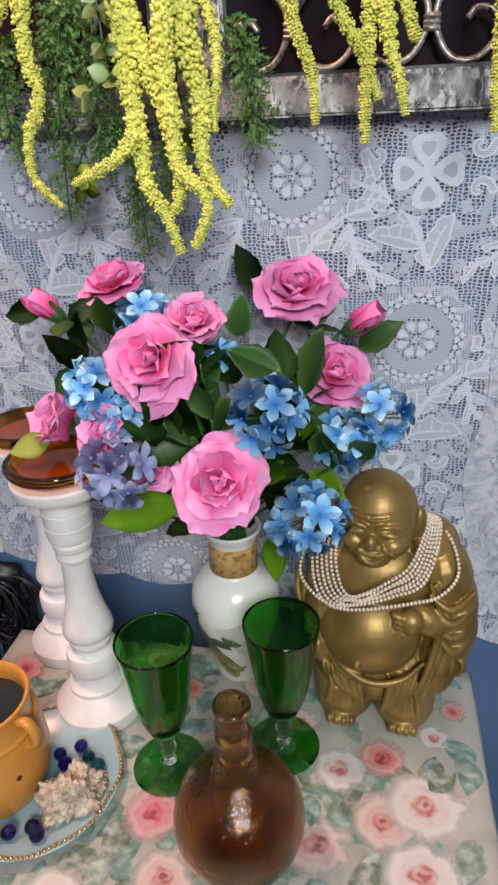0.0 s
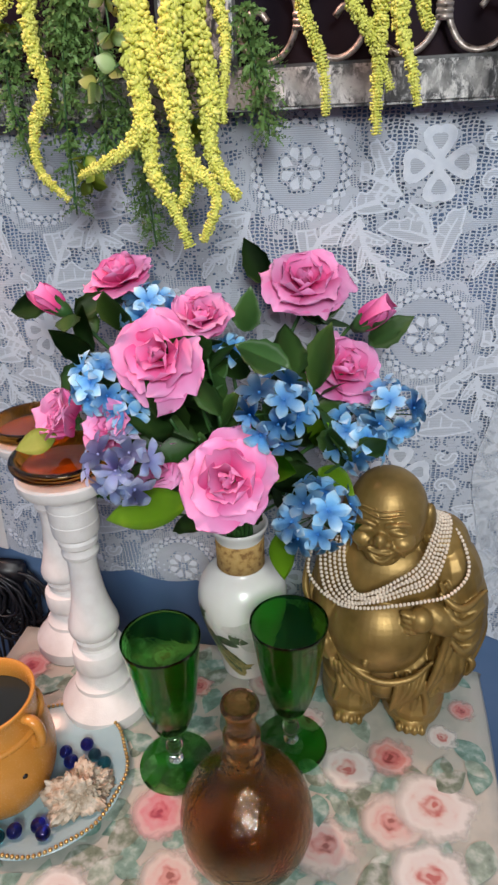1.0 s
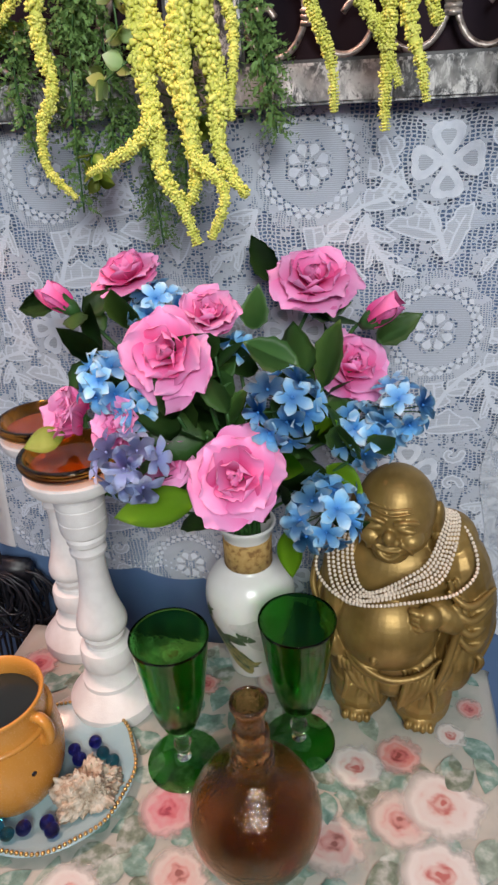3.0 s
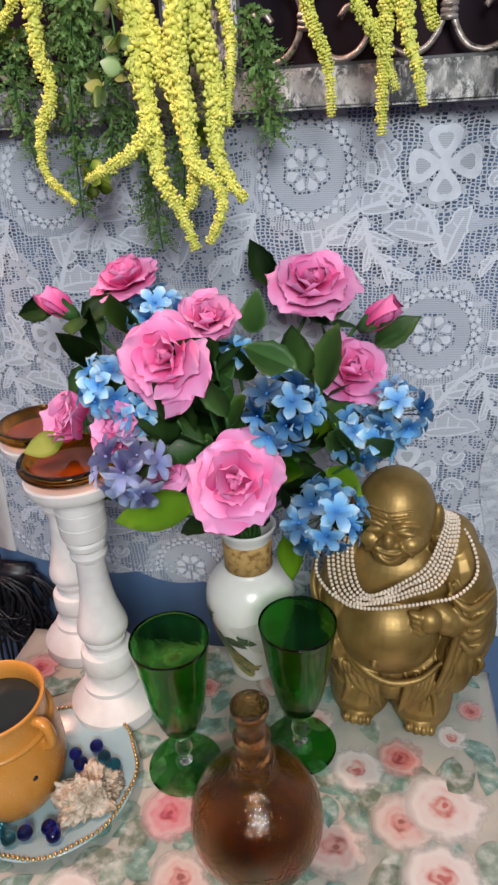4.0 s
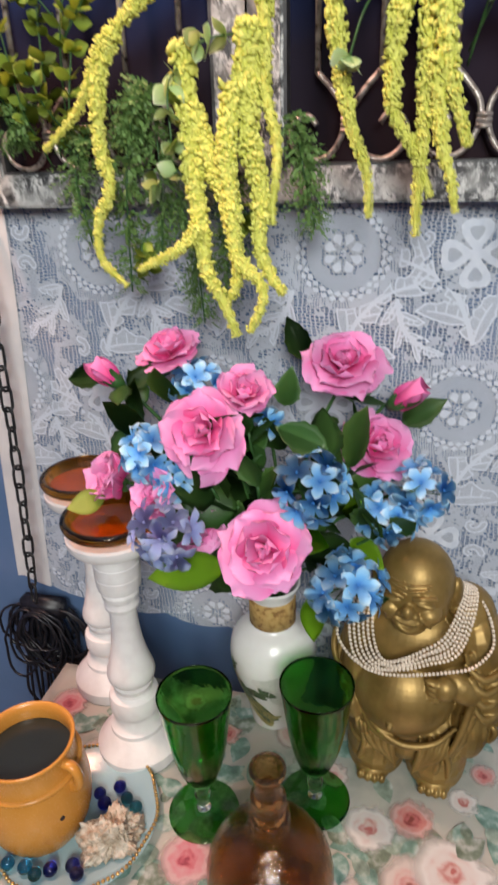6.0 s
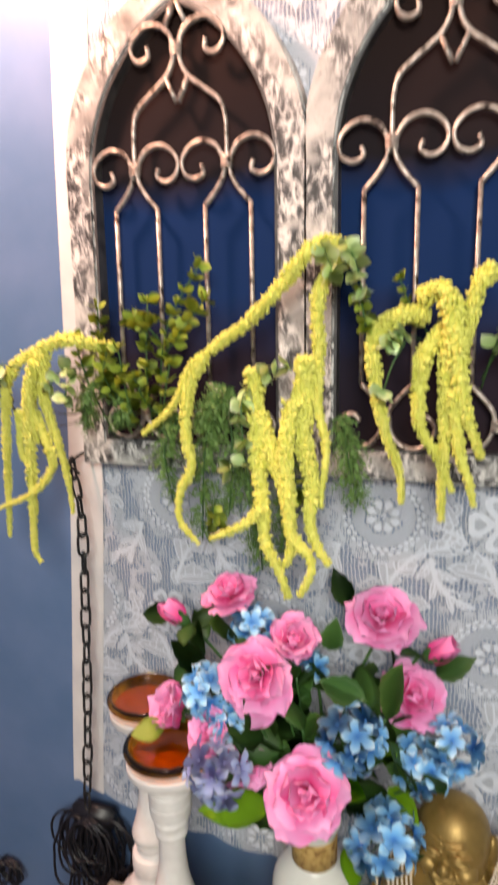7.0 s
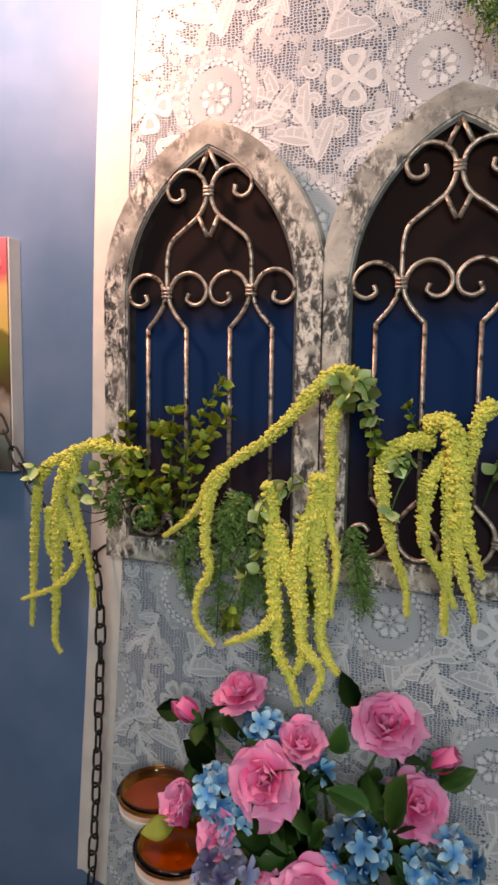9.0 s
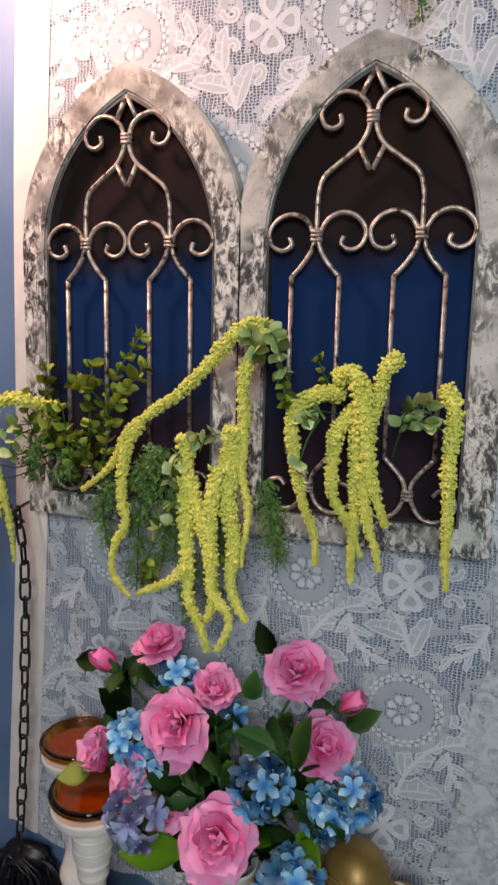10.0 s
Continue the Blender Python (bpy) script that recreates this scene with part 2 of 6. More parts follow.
def lace_material(name):
    """White thread with real gaps: plain weave, fine net and coarse open net, as each place of the cloth is woven."""
    m, b, add, links = material(name, (0.62, 0.66, 0.745), 0.85)
    co = add("ShaderNodeTexCoord").outputs["Object"]
    n = add("ShaderNodeTexNoise", ("Vector", co), ("Scale", 28.0), ("Detail", 2.0))
    warp = mix(add, 0.010, co, n.outputs["Color"])
    long = add("ShaderNodeVectorMath", (0, warp), (1, (0.74, 1.0, 1.08)), operation="MULTIPLY").outputs[0]
    v = add("ShaderNodeTexVoronoi", ("Vector", long), ("Scale", 285.0), ("Randomness", 0.36), feature="DISTANCE_TO_EDGE")
    coarse = add("ShaderNodeMapRange", ("Value", v.outputs["Distance"]), ("From Min", 0.13), ("From Max", 0.20), ("To Min", 0.74), ("To Max", 0.05))
    f = add("ShaderNodeTexVoronoi", ("Vector", long), ("Scale", 470.0), ("Randomness", 0.2), feature="DISTANCE_TO_EDGE")
    small = add("ShaderNodeMapRange", ("Value", f.outputs["Distance"]), ("From Min", 0.19), ("From Max", 0.29), ("To Min", 0.78), ("To Max", 0.13))
    rows = add("ShaderNodeTexWave", ("Vector", co), ("Scale", 170.0), ("Distortion", 1.2), bands_direction="Z")
    blotch = add("ShaderNodeTexNoise", ("Vector", co), ("Scale", 14.0), ("Detail", 3.0))
    plain = add("ShaderNodeMapRange", ("Value", rows.outputs["Fac"]), ("To Min", 0.42), ("To Max", 0.63))
    plain = add("ShaderNodeMath", (0, blotch.outputs[0]), (1, 0.30), (2, plain.outputs[0]), operation="MULTIPLY_ADD")
    fray = add("ShaderNodeMath", (0, v.outputs["Distance"]), (1, 0.0012), (2, -0.0003), operation="MULTIPLY_ADD")
    solid = add("ShaderNodeAttribute", attribute_name="woven").outputs["Fac"]
    solid = add("ShaderNodeMath", (0, solid), (1, fray.outputs[0]), operation="SUBTRACT")
    fine = add("ShaderNodeAttribute", attribute_name="netted").outputs["Fac"]
    is_solid = add("ShaderNodeMapRange", ("Value", solid.outputs[0]), ("From Min", -0.0003), ("From Max", 0.0003))
    is_fine = add("ShaderNodeMapRange", ("Value", fine), ("From Min", -0.0004), ("From Max", 0.0004))
    d = mix(add, is_fine.outputs[0], coarse.outputs[0], small.outputs[0])
    depth = add("ShaderNodeAttribute", attribute_name="leafy").outputs["Fac"]
    vein = add("ShaderNodeAttribute", attribute_name="ribbed").outputs["Fac"]
    inside = add("ShaderNodeMapRange", ("Value", depth), ("From Min", -0.0004), ("From Max", 0.0004))
    border = add("ShaderNodeMapRange", ("Value", depth), ("From Min", 0.0024), ("From Max", 0.0009))
    heavy = add("ShaderNodeMapRange", ("Value", vein), ("From Min", -0.0004), ("From Max", 0.0003))
    heavy = add("ShaderNodeMath", (0, border.outputs[0]), (1, heavy.outputs[0]), operation="MAXIMUM")
    heavy = add("ShaderNodeMath", (0, heavy.outputs[0]), (1, inside.outputs[0]), operation="MULTIPLY")
    thick = add("ShaderNodeMath", (0, heavy.outputs[0]), (1, 0.34), (2, plain.outputs[0]), operation="MULTIPLY_ADD")
    thick = add("ShaderNodeMath", (0, inside.outputs[0]), (1, 0.07), (2, thick.outputs[0]), operation="MULTIPLY_ADD", use_clamp=True)
    d = mix(add, is_solid.outputs[0], d, thick.outputs[0])
    hole = add("ShaderNodeBsdfTransparent")
    out = add("ShaderNodeMixShader", (0, d), (1, hole.outputs[0]), (2, b.outputs[0]))
    links.new(out.outputs[0], m.node_tree.nodes["Material Output"].inputs["Surface"])
    bump(add, b, links, rows.outputs["Color"], 0.2, 0.0006)
    return m


lace_net = lace_material("lace_net")
m, b, add, links = material("lace_fold", (0.66, 0.70, 0.77), 0.85)
lace_fold = m
co = add("ShaderNodeTexCoord").outputs["Object"]
blots = add("ShaderNodeTexNoise", ("Vector", co), ("Scale", 46.0), ("Detail", 5.0), ("Distortion", 1.6))
cover = add("ShaderNodeMapRange", ("Value", blots.outputs[0]), ("From Min", 0.36), ("From Max", 0.60), ("To Min", 0.22), ("To Max", 0.82))
gap = add("ShaderNodeBsdfTransparent")
out = add("ShaderNodeMixShader", (0, cover.outputs[0]), (1, gap.outputs[0]), (2, b.outputs[0]))
links.new(out.outputs[0], m.node_tree.nodes["Material Output"].inputs["Surface"])
lace_dense = mottled("lace_woven", [(0.3, (0.56, 0.60, 0.69)), (0.7, (0.68, 0.715, 0.79))], 90, 0.85, bumps=0.35, fine=1500)

# base colour by height: near-black, a navy band, near-black again
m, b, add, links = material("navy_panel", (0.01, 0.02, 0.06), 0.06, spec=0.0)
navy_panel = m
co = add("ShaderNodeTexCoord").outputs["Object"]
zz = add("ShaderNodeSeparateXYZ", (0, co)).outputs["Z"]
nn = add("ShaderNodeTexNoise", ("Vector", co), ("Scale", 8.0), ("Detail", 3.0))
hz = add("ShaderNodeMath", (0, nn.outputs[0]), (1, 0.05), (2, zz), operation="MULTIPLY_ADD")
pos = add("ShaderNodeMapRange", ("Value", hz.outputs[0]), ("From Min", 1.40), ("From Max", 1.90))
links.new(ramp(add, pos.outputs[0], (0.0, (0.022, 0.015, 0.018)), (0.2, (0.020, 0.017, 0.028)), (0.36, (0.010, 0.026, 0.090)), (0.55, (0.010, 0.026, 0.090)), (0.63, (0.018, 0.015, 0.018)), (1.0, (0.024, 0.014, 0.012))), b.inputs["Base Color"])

oilcloth = mottled("cream_oilcloth", [(0.30, (0.26, 0.30, 0.255)), (0.44, (0.355, 0.355, 0.315)), (0.56, (0.42, 0.415, 0.365)), (0.70, (0.44, 0.41, 0.365))], 22, 0.34, bumps=0.08)


def ink(name, colour, v=0.42):
    lo = tuple(c * (1 - v) for c in colour)
    hi = tuple(c + (0.8 - c) * v for c in colour)
    return mottled(name, [(0.3, lo), (0.5, colour), (0.72, hi)], 90, 0.3, bumps=0.05)


def rose_print(name, deep, middle, light, pale):
    """A rose printed in washes: petals as cells, deeper towards the heart, with a ragged edge."""
    m, b, add, links = material(name, middle, 0.3)
    co = add("ShaderNodeTexCoord").outputs["Object"]
    shift = add("ShaderNodeVectorMath", (0, add("ShaderNodeObjectInfo").outputs["Location"]), (1, (9.0, 9.0, 9.0)), operation="MULTIPLY")
    at = add("ShaderNodeVectorMath", (0, co), (1, shift.outputs[0]), operation="ADD").outputs[0]
    n = add("ShaderNodeTexNoise", ("Vector", at), ("Scale", 2.2), ("Detail", 4.0))
    off = add("ShaderNodeVectorMath", (0, n.outputs["Color"]), (1, (0.5, 0.5, 0.5)), operation="SUBTRACT")
    big = add("ShaderNodeVectorMath", (0, off.outputs[0]), (1, (0.5, 0.5, 0.0)), operation="MULTIPLY")
    warp = add("ShaderNodeVectorMath", (0, co), (1, big.outputs[0]), operation="ADD").outputs[0]
    d = add("ShaderNodeVectorMath", (0, warp), operation="LENGTH").outputs["Value"]
    rings = add("ShaderNodeTexWave", ("Vector", warp), ("Scale", 1.25), ("Distortion", 3.5), ("Detail", 2.0), ("Detail Scale", 1.6), wave_type="RINGS", rings_direction="SPHERICAL")
    cells = add("ShaderNodeTexVoronoi", ("Vector", at), ("Scale", 3.4))
    k = add("ShaderNodeMath", (0, rings.outputs["Fac"]), (1, 0.16), (2, d), operation="MULTIPLY_ADD")
    k2 = add("ShaderNodeMath", (0, cells.outputs["Distance"]), (1, -0.26), (2, k.outputs[0]), operation="MULTIPLY_ADD")
    links.new(ramp(add, k2.outputs[0], (0.03, deep), (0.15, middle), (0.34, light), (0.62, pale)), b.inputs["Base Color"])
    ragged = add("ShaderNodeMath", (0, n.outputs[0]), (1, 0.5), (2, d), operation="MULTIPLY_ADD")
    fade = add("ShaderNodeMapRange", ("Value", ragged.outputs[0]), ("From Min", 0.90), ("From Max", 1.22), ("To Min", 0.95), ("To Max", 0.0))
    clear = add("ShaderNodeBsdfTransparent")
    out = add("ShaderNodeMixShader", (0, fade.outputs[0]), (1, clear.outputs[0]), (2, b.outputs[0]))
    links.new(out.outputs[0], m.node_tree.nodes["Material Output"].inputs["Surface"])
    return m


PRINT = {
    "coral": rose_print("ink_coral", (0.24, 0.05, 0.05), (0.48, 0.13, 0.13), (0.55, 0.22, 0.20), (0.56, 0.36, 0.33)),
    "pink": rose_print("ink_pink", (0.26, 0.10, 0.09), (0.50, 0.25, 0.23), (0.56, 0.40, 0.37), (0.56, 0.49, 0.45)),
    "white": rose_print("ink_white", (0.40, 0.13, 0.12), (0.55, 0.36, 0.33), (0.60, 0.54, 0.51), (0.62, 0.60, 0.57)),
    "hot": rose_print("ink_hot", (0.30, 0.05, 0.08), (0.50, 0.13, 0.16), (0.56, 0.23, 0.26), (0.56, 0.36, 0.36)),
}
PRINT_GREEN = [ink("ink_teal", (0.16, 0.27, 0.225)), ink("ink_sage", (0.25, 0.32, 0.26)), ink("ink_moss", (0.15, 0.19, 0.14))]
CLOTH_ROSES = [
    (0.030, -0.190, 0.030, "coral"), (-0.012, -0.209, 0.034, "white"), (0.031, -0.259, 0.039, "pink"), (0.091, -0.238, 0.048, "white"),
    (-0.029, -0.290, 0.039, "pink"), (-0.186, -0.281, 0.037, "hot"), (0.063, -0.306, 0.045, "white"), (-0.160, -0.338, 0.035, "pink"),
    (-0.405, -0.124, 0.031, "hot"), (-0.330, -0.185, 0.027, "pink"), (0.083, -0.158, 0.020, "white"), (-0.187, -0.127, 0.020, "coral"),
    (0.112, -0.120, 0.018, "coral"), (-0.056, -0.156, 0.022, "pink"), (-0.250, -0.370, 0.037, "white"), (-0.02, -0.37, 0.037, "hot"),
    (-0.110, -0.110, 0.027, "pink"), (-0.390, -0.40, 0.037, "pink"), (0.09, -0.40, 0.037, "coral"), (-0.240, -0.080, 0.022, "white"),
]
CLOTH_LEAVES = [
    (0.076, -0.208), (-0.003, -0.233), (0.003, -0.271), (0.057, -0.284), (0.030, -0.290), (-0.033, -0.228), (0.107, -0.168), (-0.203, -0.317), (-0.240, -0.333),
    (-0.304, -0.368), (-0.174, -0.181), (-0.176, -0.099), (-0.160, -0.294), (-0.179, -0.339), (0.105, -0.284), (-0.372, -0.146), (-0.27, -0.36), (-0.22, -0.30), (0.115, -0.20), (0.0, -0.16),
]

m, b, add, links = material("brushed_painting", (0.5, 0.4, 0.2), 0.55)
painting = m
co = add("ShaderNodeTexCoord").outputs["Object"]
nz = add("ShaderNodeTexNoise", ("Vector", co), ("Scale", 22.0), ("Detail", 5.0))
zz = add("ShaderNodeSeparateXYZ", (0, co)).outputs["Z"]
hz = add("ShaderNodeMath", (0, nz.outputs[0]), (1, 0.07), (2, zz), operation="MULTIPLY_ADD")
pos = add("ShaderNodeMapRange", ("Value", hz.outputs[0]), ("From Min", -0.135), ("From Max", 0.205))
links.new(ramp(add, pos.outputs[0], (0.0, (0.05, 0.03, 0.02)), (0.10, (0.12, 0.16, 0.16)), (0.28, (0.34, 0.32, 0.30)), (0.36, (0.07, 0.04, 0.02)), (0.50, (0.10, 0.13, 0.02)), (0.60, (0.16, 0.14, 0.03)), (0.63, (0.55, 0.42, 0.12)), (0.78, (0.60, 0.42, 0.16)), (0.86, (0.50, 0.10, 0.14)), (1.0, (0.62, 0.16, 0.22))), b.inputs["Base Color"])
bump(add, b, links, nz.outputs[0], 0.5, 0.002)
paint_pink = mottled("thick_pink_paint", [(0.3, (0.52, 0.08, 0.14)), (0.7, (0.75, 0.28, 0.34))], 60, 0.5, bumps=0.4)
paint_brown = mottled("thick_brown_paint", [(0.3, (0.03, 0.018, 0.01)), (0.7, (0.08, 0.045, 0.02))], 60, 0.5, bumps=0.4)

# ---- building kit ----
def part(name, bm, mat, parent=None, label="", smooth=True):
    """Links a bmesh as one mesh object, under a thing or a part."""
    me = bpy.data.meshes.new(name)
    if smooth:
        for f in bm.faces:
            f.smooth = True
    bm.to_mesh(me)
    bm.free()
    me.materials.append(mat)
    ob = new(name, me)
    ob.parent = parent
    return tagged(ob, label)


def thing(name, at, label, category, group="", kind=""):
    ob = new(name)
    ob.location = at
    return tagged(ob, label, category, group, kind)


def lathe(profile, segments=48, close=False):
    """A turned shape from (radius, height) pairs, bottom first."""
    bm = bmesh.new()
    rings = []
    for r, z in profile:
        if r < 1e-5:
            rings.append([bm.verts.new((0, 0, z))])
        else:
            rings.append([bm.verts.new((r * math.cos(a), r * math.sin(a), z)) for a in (2 * math.pi * i / segments for i in range(segments))])
    pairs = list(zip(rings, rings[1:])) + ([(rings[-1], rings[0])] if close else [])
    for a, b in pairs:
        for i in range(segments):
            j = (i + 1) % segments
            if len(a) == 1 and len(b) == 1:
                continue
            if len(a) == 1:
                bm.faces.new((a[0], b[j], b[i]))
            elif len(b) == 1:
                bm.faces.new((a[i], a[j], b[0]))
            else:
                bm.faces.new((a[i], a[j], b[j], b[i]))
    bmesh.ops.recalc_face_normals(bm, faces=bm.faces)
    return bm


def rounded(profile, steps=4):
    """Corner-cutting of a profile, for soft turned edges."""
    for _ in range(steps):
        out = [profile[0]]
        for (a, b), (c, d) in zip(profile, profile[1:]):
            out += [(a * .75 + c * .25, b * .75 + d * .25), (a * .25 + c * .75, b * .25 + d * .75)]
        profile = out + [profile[-1]]
    return profile


def tube(points, radius, sides=8, taper=None, closed=False, cap=True, flat=1.0):
    """A tube along points; radius may taper by a function of 0..1."""
    bm = bmesh.new()
    add_tube(bm, points, radius, sides, taper, closed, cap, flat)
    return bm


def add_tube(bm, points, radius, sides=8, taper=None, closed=False, cap=True, flat=1.0):
    pts = [Vector(p) for p in points]
    n = len(pts)
    rings, side = [], None
    for i, p in enumerate(pts):
        a = pts[(i - 1) % n] if closed or i > 0 else p
        b = pts[(i + 1) % n] if closed or i < n - 1 else p
        d = (b - a).normalized()
        if side is None:
            side = d.orthogonal().normalized()
        side = (side - d * side.dot(d)).normalized()
        up = d.cross(side)
        r = radius * (taper(i / max(1, n - 1)) if taper else 1)
        rings.append([bm.verts.new(p + (side * math.cos(t) + up * math.sin(t) * flat) * r) for t in (2 * math.pi * k / sides for k in range(sides))])
    for i in range(n if closed else n - 1):
        a, b = rings[i], rings[(i + 1) % n]
        for k in range(sides):
            bm.faces.new((a[k], a[(k + 1) % sides], b[(k + 1) % sides], b[k]))
    if cap and not closed:
        bm.faces.new(rings[0][::-1])
        bm.faces.new(rings[-1])


def spline(points, per=8):
    """A smooth line through control points."""
    p = [Vector(q) for q in points]
    p = [p[0] * 2 - p[1]] + p + [p[-1] * 2 - p[-2]]
    out = []
    for a, b, c, d in zip(p, p[1:], p[2:], p[3:]):
        for i in range(per):
            t = i / per
            out.append(0.5 * ((2 * b) + (c - a) * t + (2 * a - 5 * b + 4 * c - d) * t * t + (3 * b - a - 3 * c + d) * t ** 3))
    out.append(p[-2])
    return out


def box(bm, lo, hi, bevel=0.0):
    r = bmesh.ops.create_cube(bm, size=1)
    for v in r["verts"]:
        v.co = Vector([l + (h - l) * (c + 0.5) for l, h, c in zip(lo, hi, v.co)])
    if bevel:
        es = {e for v in r["verts"] for e in v.link_edges}
        bmesh.ops.bevel(bm, geom=list(es), offset=bevel, segments=2, affect="EDGES")


def ball(bm, at, size, turn=None, u=16, v=12):
    r = bmesh.ops.create_uvsphere(bm, u_segments=u, v_segments=v, radius=1)
    m = Matrix.Translation(at) @ (turn or Matrix()) @ Matrix.Diagonal((*size, 1))
    bmesh.ops.transform(bm, matrix=m, verts=r["verts"])


def boxed(name, lo, hi, mat, label, category, bevel=0.0):
    bm = bmesh.new()
    box(bm, lo, hi, bevel)
    ob = part(name, bm, mat, None, label, smooth=False)
    return tagged(ob, "", category, kind="structure")

# ---- the room ----
WALL = 0.035
boxed("wall_north", (-1.6, WALL, 0), (1.5, WALL + 0.1, 2.8), blue_wall, "blue painted room wall behind the table", "wall")
boxed("wall_west", (-1.7, -2.6, 0), (-1.6, WALL + 0.1, 2.8), blue_wall, "blue painted side wall", "wall")
boxed("wall_east", (1.5, -2.6, 0), (1.6, WALL + 0.1, 2.8), blue_wall, "blue painted side wall", "wall")
boxed("wall_south", (-1.7, -2.7, 0), (1.6, -2.6, 2.8), blue_wall, "blue painted wall behind the viewer", "wall")
boxed("floor", (-1.7, -2.7, -0.1), (1.6, WALL + 0.1, 0), floor_wood, "brown wooden floor", "floor")
boxed("ceiling", (-1.7, -2.7, 2.8), (1.6, WALL + 0.1, 2.9), white_paint, "white painted ceiling", "ceiling")


def hang(x, z):
    """How far the hung cloth stands before the wall: soft folds."""
    return 0.012 - 0.0022 * math.sin(9 * x + 2 * z) - 0.0015 * math.sin(23 * x - 3 * z) - 0.004 * max(0.0, 1.2 - z) * math.sin(17 * x + 1.0)


def left_edge(z):
    return -0.482 - 0.046 * (2.05 - z) + 0.004 * math.sin(6 * z)


def lower_edge(x):
    return 0.828 - 0.125 * (x + 0.49) - 0.010 * abs(math.sin(math.pi * (x + 0.02) / 0.085))


def cloth_sheet(name, x0, x1, off, mat, parent, nx=90, nz=150):
    """A hung sheet between two upright edges, given as functions of height."""
    bm = bmesh.new()
    grid = []
    for j in range(nz + 1):
        row = []
        for i in range(nx + 1):
            s = i / nx
            zb = lower_edge(x0(0.9) + (x1(0.9) - x0(0.9)) * s)
            z = zb + (2.55 - zb) * j / nz
            x = x0(z) + (x1(z) - x0(z)) * s
            row.append(bm.verts.new((x, hang(x, z) + off, z)))
        grid.append(row)
    for a, b in zip(grid, grid[1:]):
        for i in range(nx):
            bm.faces.new((a[i], a[i + 1], b[i + 1], b[i]))
    return part(name, bm, mat, parent)


lace_curtain = thing("lace_curtain", (0, 0, 0), "white floral lace curtain hung flat against a blue wall", "curtain")
hem = cloth_sheet("hem", left_edge, lambda z: left_edge(z) + 0.052, -0.0012, white_cloth, lace_curtain, 6, 120)
tagged(hem, "plain white cotton hem strip")
LACE_X, LACE_TOP = 0.240, 2.080


def lace_sheet(name, x0, x1, z0, z1, nx, nz):
    """A finely divided piece of the hung lace; the edges are functions of height or of the way across."""
    s, t = np.meshgrid(np.linspace(0, 1, nx + 1), np.linspace(0, 1, nz + 1))
    flat = -0.44 + (LACE_X + 0.44) * s
    low = np.vectorize(z0)(flat[0])[None, :]
    z = low + (z1 - low) * t
    xl = np.vectorize(x0)(z[:, 0])[:, None]
    x = xl + (x1 - xl) * s
    y = np.vectorize(hang)(x, z)
    k = np.arange((nx + 1) * (nz + 1)).reshape(nz + 1, nx + 1)
    quads = np.stack([k[:-1, :-1], k[:-1, 1:], k[1:, 1:], k[1:, :-1]], -1).reshape(-1, 4)
    me = bpy.data.meshes.new(name)
    me.vertices.add(k.size)
    me.vertices.foreach_set("co", np.stack([x, y, z], -1).ravel())
    me.loops.add(quads.size)
    me.loops.foreach_set("vertex_index", quads.ravel())
    me.polygons.add(len(quads))
    me.polygons.foreach_set("loop_start", np.arange(len(quads)) * 4)
    me.polygons.foreach_set("use_smooth", np.ones(len(quads), bool))
    me.update(calc_edges=True)
    me.materials.append(lace_net)
    ob = new(name, me)
    ob.parent = lace_curtain
    return tagged(ob), x.ravel(), z.ravel()


net, NX, NZ = lace_sheet("net", lambda z: left_edge(z) + 0.05, LACE_X, lower_edge, LACE_TOP, 520, 900)
fold = lace_sheet("fold", lambda z: 0.128 + 0.010 * math.sin(11 * z) + 0.005 * math.sin(37 * z) + 0.03 * (z - 1.1), LACE_X, lambda x: lower_edge(x) + 0.01, 1.50, 60, 160)[0]
fold.location.y = -0.0035
fold.data.materials[0] = lace_fold
lace_sheet("side_net", lambda z: LACE_X, 0.45, lambda x: 0.74, LACE_TOP, 20, 60)
lace_sheet("top_net", lambda z: left_edge(z) + 0.05, 0.45, lambda x: LACE_TOP, 2.55, 60, 30)
GX, GZ = NX.reshape(901, 521), NZ.reshape(901, 521)
ROW_LO, ROW_HI, COL_LO, COL_HI = GZ.min(1), GZ.max(1), GX.min(0), GX.max(0)
woven = np.full(len(NX), -0.02)      # how far inside a solid patch, in metres
leafy = np.full(len(NX), -0.02)      # how far inside a leaf or a ribbon
ribbed = np.full(len(NX), -0.02)     # how far inside a heavy thread
netted = np.full(len(NX), -0.02)     # how far inside a patch of fine net


def window(x, z, reach):
    """The grid points of the net about a place."""
    r = np.nonzero((ROW_HI > z - reach) & (ROW_LO < z + reach))[0]
    c = np.nonzero((COL_HI > x - reach) & (COL_LO < x + reach))[0]
    near = (r[:, None] * len(COL_LO) + c[None, :]).ravel()
    near = near[(abs(NX[near] - x) < reach) & (abs(NZ[near] - z) < reach)]
    return near, NX[near] - x, NZ[near] - z


def paint(field, near, depth, dig=False):
    if dig:
        field[near] = np.minimum(field[near], depth)
    else:
        field[near] = np.maximum(field[near], depth)


